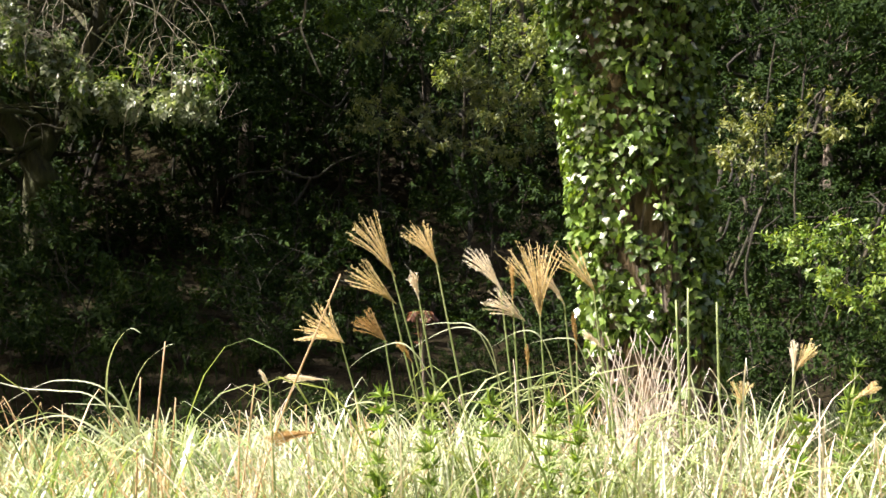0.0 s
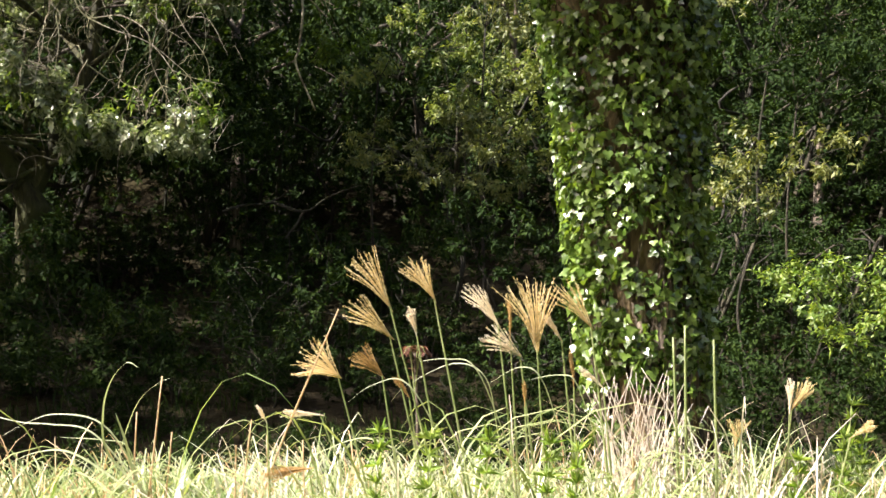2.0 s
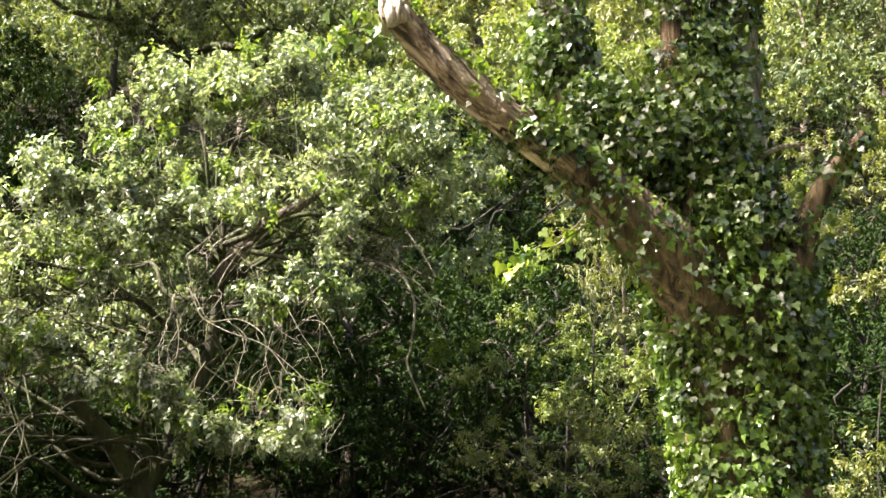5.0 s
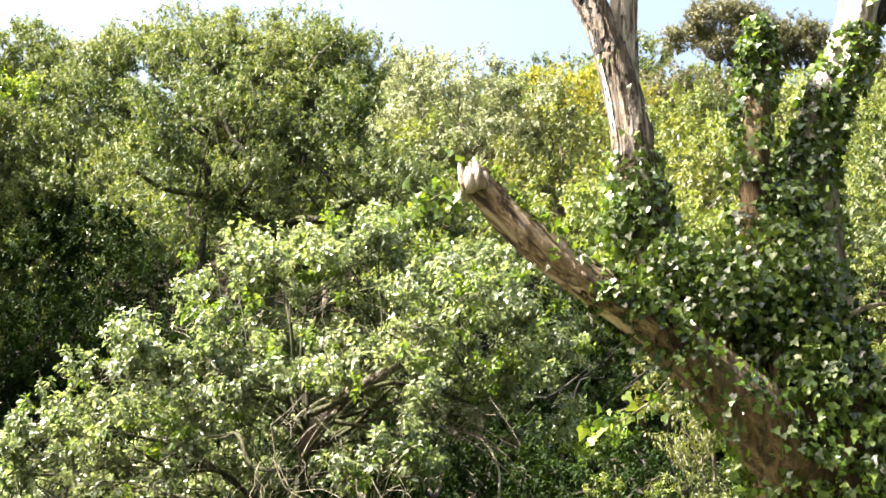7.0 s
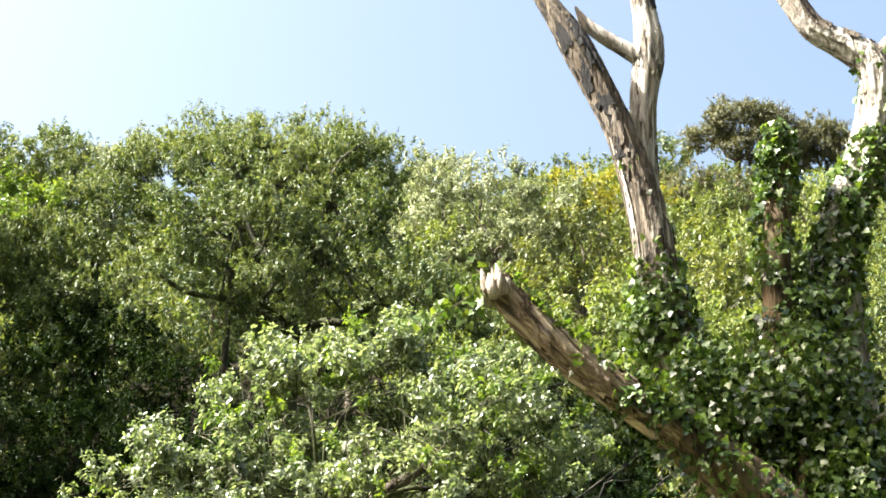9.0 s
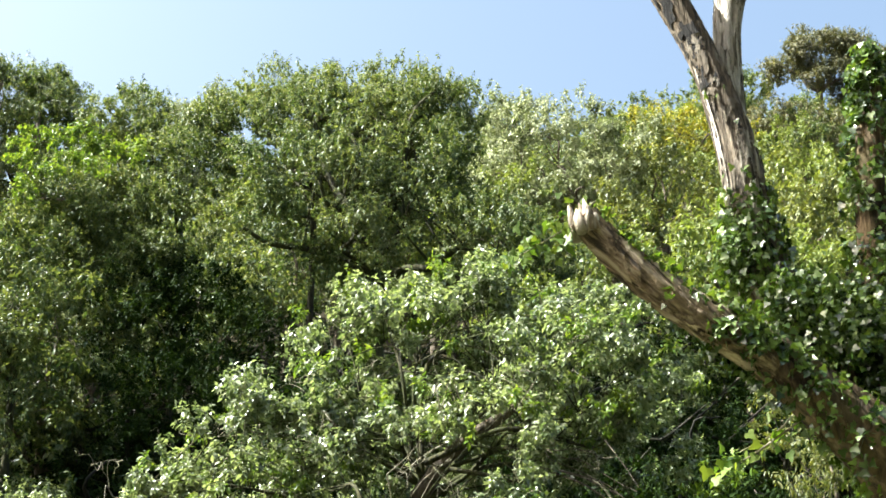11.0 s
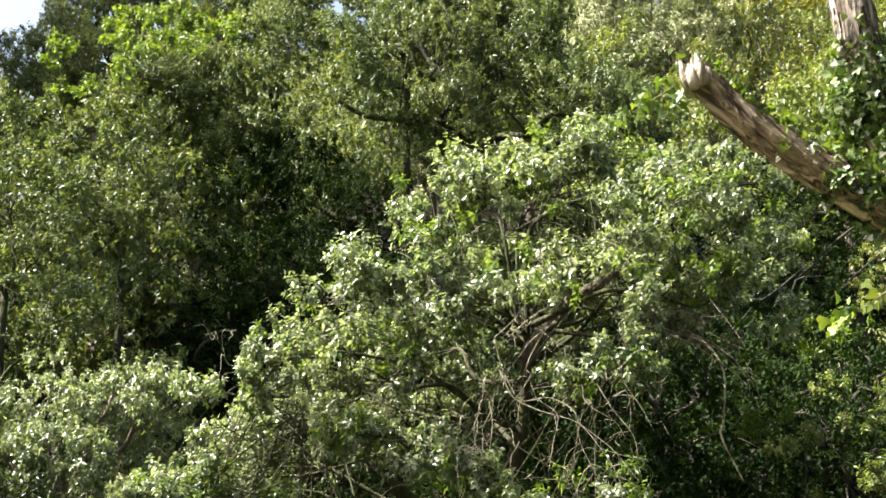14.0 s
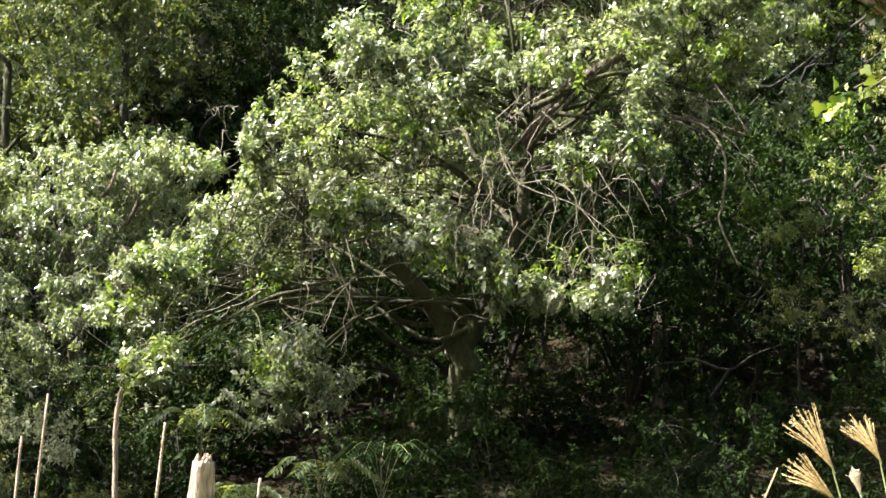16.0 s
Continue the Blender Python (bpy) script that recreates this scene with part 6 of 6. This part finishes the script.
# long single blades that bow over the rest
BOWED = (
    ([(-1.13, 5.50, 0.71), (-1.29, 5.50, 0.88), (-1.31, 5.50, 1.04), (-1.28, 5.50, 1.16), (-1.22, 5.50, 1.23), (-1.17, 5.50, 1.21)], 0.006),
    ([(-1.28, 5.55, 0.74), (-1.24, 5.55, 0.93), (-1.18, 5.55, 1.08), (-1.10, 5.55, 1.15), (-1.05, 5.55, 1.17)], 0.004),
    ([(-1.13, 5.45, 0.71), (-1.18, 5.45, 0.82), (-1.21, 5.45, 0.93), (-1.25, 5.45, 1.04)], 0.008),
    ([(-1.16, 5.50, 0.79), (-1.31, 5.50, 0.99), (-1.49, 5.50, 1.03), (-1.62, 5.50, 0.99), (-1.78, 5.50, 0.90)], 0.004),
    ([(-1.20, 5.60, 0.76), (-1.38, 5.60, 0.95), (-1.54, 5.60, 0.98), (-1.67, 5.60, 0.99), (-1.83, 5.60, 1.03)], 0.004),
    ([(-1.19, 5.40, 0.76), (-1.40, 5.40, 0.89), (-1.55, 5.40, 0.89), (-1.70, 5.40, 0.82)], 0.005),
    ([(-1.16, 5.50, 0.73), (-1.21, 5.50, 0.90), (-1.31, 5.50, 0.93), (-1.49, 5.50, 0.94)], 0.003),
    ([(-0.17, 5.50, 0.90), (-0.30, 5.50, 0.94), (-0.47, 5.50, 0.88), (-0.58, 5.50, 0.82)], 0.005),
    ([(0.28, 5.65, 0.89), (0.15, 5.65, 1.20), (0.03, 5.65, 1.24), (-0.08, 5.65, 1.23)], 0.004),
    ([(0.24, 5.70, 0.93), (0.19, 5.70, 1.16), (0.06, 5.70, 1.22), (-0.13, 5.70, 1.13), (-0.20, 5.70, 1.06)], 0.004),
    ([(0.50, 5.60, 0.89), (0.41, 5.60, 1.16), (0.32, 5.60, 1.21), (0.19, 5.60, 1.14)], 0.004),
    ([(0.64, 5.60, 0.87), (0.55, 5.60, 1.14), (0.48, 5.60, 1.18), (0.35, 5.60, 1.16)], 0.004),
    ([(0.05, 5.60, 0.85), (-0.12, 5.60, 1.14), (-0.26, 5.60, 1.14), (-0.39, 5.60, 1.05)], 0.004),
)
for rows, wide in BOWED:
    c = spline(rows, 6)
    foot = (c[0, 0] + 0.05, c[0, 1], 0.0)
    c = np.vstack([foot, c])
    bow = empty_thing("grass_blade", foot, "long pale green grass blade bowing over", "grass", "bowed blades")
    wd = (wide * np.sin(np.pi * np.linspace(0.25, 1, len(c))) ** 0.5)[:, None]
    side = np.tile((0.45, 0.75, 0.45), (len(c), 1))
    v = np.concatenate([c + side * wd, c - side * wd, c + np.array([0, -0.4, -0.25]) * wd])
    n, i = len(c), np.arange(len(c) - 1)
    f = np.concatenate([np.stack([i + a, i + a + 1, i + b + 1], 1) for a, b in ((0, 2 * n), (2 * n, n))] + [np.stack([i + a, i + b + 1, i + b], 1) for a, b in ((0, 2 * n), (2 * n, n))])
    part("blade", mesh_from(v, f, M_BLADE, True), bow)
# a sheaf of dry straw before the trunk's foot
sheaf = empty_thing("straw_sheaf", (0.98, 6.62, 0.0), "sheaf of bleached dry straw standing before the ivy trunk", "straw")
r3 = np.random.default_rng(104)
for k in range(120):
    x, y0, h, a = 0.94 + r3.normal() * 0.06, 6.62 + r3.uniform(-0.1, 0.1), r3.uniform(0.5, 1.16), r3.normal() * 0.06
    path = spline([(x, y0, 0.0, 0.0042), (x + a * 0.6 + r3.normal() * 0.015, y0, h * 0.4, 0.0038), (x + a + r3.normal() * 0.03, y0, h * 0.75, 0.003), (x + 2 * a + r3.normal() * 0.05, y0, h, 0.0012)], 4)
    part("straw", mesh_from(*tube_arrays(path, 5, 0.08, 0, k), M_STRAW_PALE, True), sheaf)


# ---- weeds, withered fern, sumac, posts ----
def weed(place, height, label, seed, leaf):
    r4 = np.random.default_rng(seed)
    thing = empty_thing("weed", place, label, "plant")
    top = np.array(place) + (0.03, 0, height)
    path = spline([(*place, 0.006), (*(np.array(place) + (0.0, 0, height * 0.5)), 0.005), (*top, 0.002)], 8)
    part("stem", mesh_from(*tube_arrays(path, 5, 0, 0, 1, False), M_REED, True), thing)
    n = 320
    i = r4.integers(3, len(path), n)
    a = r4.uniform(0, 6.28, n)
    ax = np.column_stack([np.cos(a), np.sin(a), r4.uniform(0.2, 1.6, n)])
    part("leaves", mesh_from(*leaf_arrays(path[i, :3], ax, np.column_stack([np.cos(a), np.sin(a), np.full(n, 0.8)]) + r4.normal(size=(n, 3)) * 0.4, 0.065 * r4.uniform(0.4, 1.2, n), 0.13, 0.2, 0.35), leaf), thing)


weed(on_ground(1.84, 6.4), 1.0, "leafy yellow-green goldenrod stem", 111, M_LEAF_FRESH)
weed(on_ground(1.95, 6.6), 0.8, "leafy green weed in the grass", 112, M_LEAF_FRESH)
weed(on_ground(-0.25, 5.2), 0.72, "leafy green weed in the grass", 113, M_LEAF_FRESH)
weed(on_ground(0.12, 5.3), 0.72, "leafy green weed in the grass", 114, M_LEAF_FRESH)


for k, (wx, wy, wz) in enumerate(((-0.25, 5.30, 1.01), (-0.06, 5.30, 0.99), (0.16, 5.30, 0.99), (0.39, 5.30, 0.98), (0.49, 5.25, 0.96), (1.40, 5.60, 0.87), (1.75, 6.20, 0.88))):
    weed(on_ground(wx, wy), wz, "bushy leafy green weed among the grass", 150 + k, M_WEED)


def frond_plant(name, place, n, reach, leaflet, leaf, label, seed, category, up=0.5):
    """Arching compound leaves with paired leaflets round a short stem."""
    r4 = np.random.default_rng(seed)
    thing = empty_thing(name, place, label, category)
    p0 = np.array(place, float)
    top = p0 + (0, 0, up)
    part("stem", mesh_from(*tube_arrays(spline([(*p0, 0.014), (*(p0 * 0.5 + top * 0.5 + (0.02, 0, 0)), 0.012), (*top, 0.008)], 4), 6), M_BARK_GREY, True), thing)
    for k in range(n):
        a = k * 6.28 / n + r4.uniform(-0.3, 0.3)
        d = np.array([math.cos(a), math.sin(a), 0])
        L = reach * r4.uniform(0.75, 1.15)
        path = spline([(*(top - (0, 0, r4.uniform(0, up * 0.4))), 0.004), (*(top + d * L * 0.5 + (0, 0, 0.28 * L)), 0.003), (*(top + d * L + (0, 0, 0.05 * L)), 0.0015)], 7)
        q = path[3:, :3]
        tang = unit(np.gradient(q, axis=0))
        side = unit(np.cross(tang, (0, 0, 1.0)))
        base = np.concatenate([q, q])
        ax = np.concatenate([side + tang * 0.5, -side + tang * 0.5]) + np.array([0, 0, -0.3])
        leaflets = leaf_arrays(base, ax, np.tile((0, 0, 1.0), (len(base), 1)) + r4.normal(size=(len(base), 3)) * 0.15, leaflet * r4.uniform(0.8, 1.15, len(base)), 0.3, 0.2, 0.15)
        rib = part("frond", mesh_from(*tube_arrays(path, 4, 0, 0, 1, False), M_REED), thing)
        blade = new("leaflet_fan", mesh_from(*leaflets, leaf))
        blade.data.transform(Matrix.Translation(-thing.location))
        blade.parent = rib
        tagged(blade, kind="stuff")


for px, py, pz, up, n, reach, label, seed in (
        (*(-3.98, 11.00, 1.48), 1.2, 9, 0.45, "dim green sumac sapling with feathered leaves", 121), (*(-6.16, 12.00, 1.74), 1.4, 10, 0.55, "dim green sumac sapling with feathered leaves", 122),
        (*(-4.97, 10.50, 1.14), 0.9, 7, 0.4, "dark green sumac sapling with feathered leaves", 123), (*(-4.45, 10.80, 1.33), 1.0, 8, 0.42, "green sumac sapling with feathered leaves", 124)):
    g = float(ground_height(px, py))
    # Sapling 121 alone gets the leaf darkened to imitate shade.
    frond_plant("sumac", (px, py, g), n, reach, 0.11, M_LEAF_SHADED if seed == 121 else M_LEAF_BIG, label, seed, "sapling", max(pz - g - 0.1, 0.3))
rx, ry, rz = (-0.18, 9.20, 1.15)
frond_plant("withered_fern", (rx, ry, float(ground_height(rx, ry))), 6, 0.1, 0.05, M_RUST, "withered rust-red fern leaves", 131, "fern", rz - float(ground_height(rx, ry)) - 0.05)

post_at = (-4.12, 8.0, 0.0)
post = empty_thing("broken_post", post_at, "weathered broken wooden post with splintered top", "post")
part("shaft", mesh_from(*tube_arrays(spline([(-4.18, 8.0, -0.2, 0.1), (-4.14, 8.0, 0.5, 0.095), (-4.11, 8.0, 1.0, 0.088), (-4.09, 8.0, 1.36, 0.07)], 8), 22, 0.03, 0.07, 9), M_POST, True), post)
part("splintered_top", mesh_from(*splinters((-4.09, 8.0, 1.34), (0.05, 0, 1), 0.05, 16, 7, 0.08), M_POST), post)
for (fx, fy), tip, rad in (((-5.5, 8.0), (-5.43, 8.00, 1.49), 0.011), ((-5.5, 8.2), (-5.38, 8.20, 1.78), 0.01), ((-4.55, 8.1), (-4.43, 8.10, 1.60), 0.011), ((-3.75, 7.9), (-3.65, 7.90, 1.27), 0.011)):
    st = empty_thing("garden_stake", (fx, fy, 0.0), "thin straight pale bamboo stake", "stake", "garden stakes")
    part("cane", mesh_from(*tube_arrays(spline([(fx, fy, -0.1, rad), ((fx + tip[0]) / 2, fy, tip[2] / 2, rad), (*tip, rad * 0.8)], 6), 8, 0.03, 0, 2), M_POST, True), st)
dead = empty_thing("dead_sapling", on_ground(-5.3, 9.0), "bare crooked dead sapling stem", "sapling")
part("stem", mesh_from(*tube_arrays(spline([(-5.3, 9.0, -0.1, 0.026), (-5.29, 9.0, 0.7, 0.024), (-5.3, 9.0, 1.2, 0.02), (-5.32, 9.0, 1.6, 0.018), (*(-5.29, 9.00, 1.86), 0.012)], 6), 8, 0.06), M_POST, True), dead)
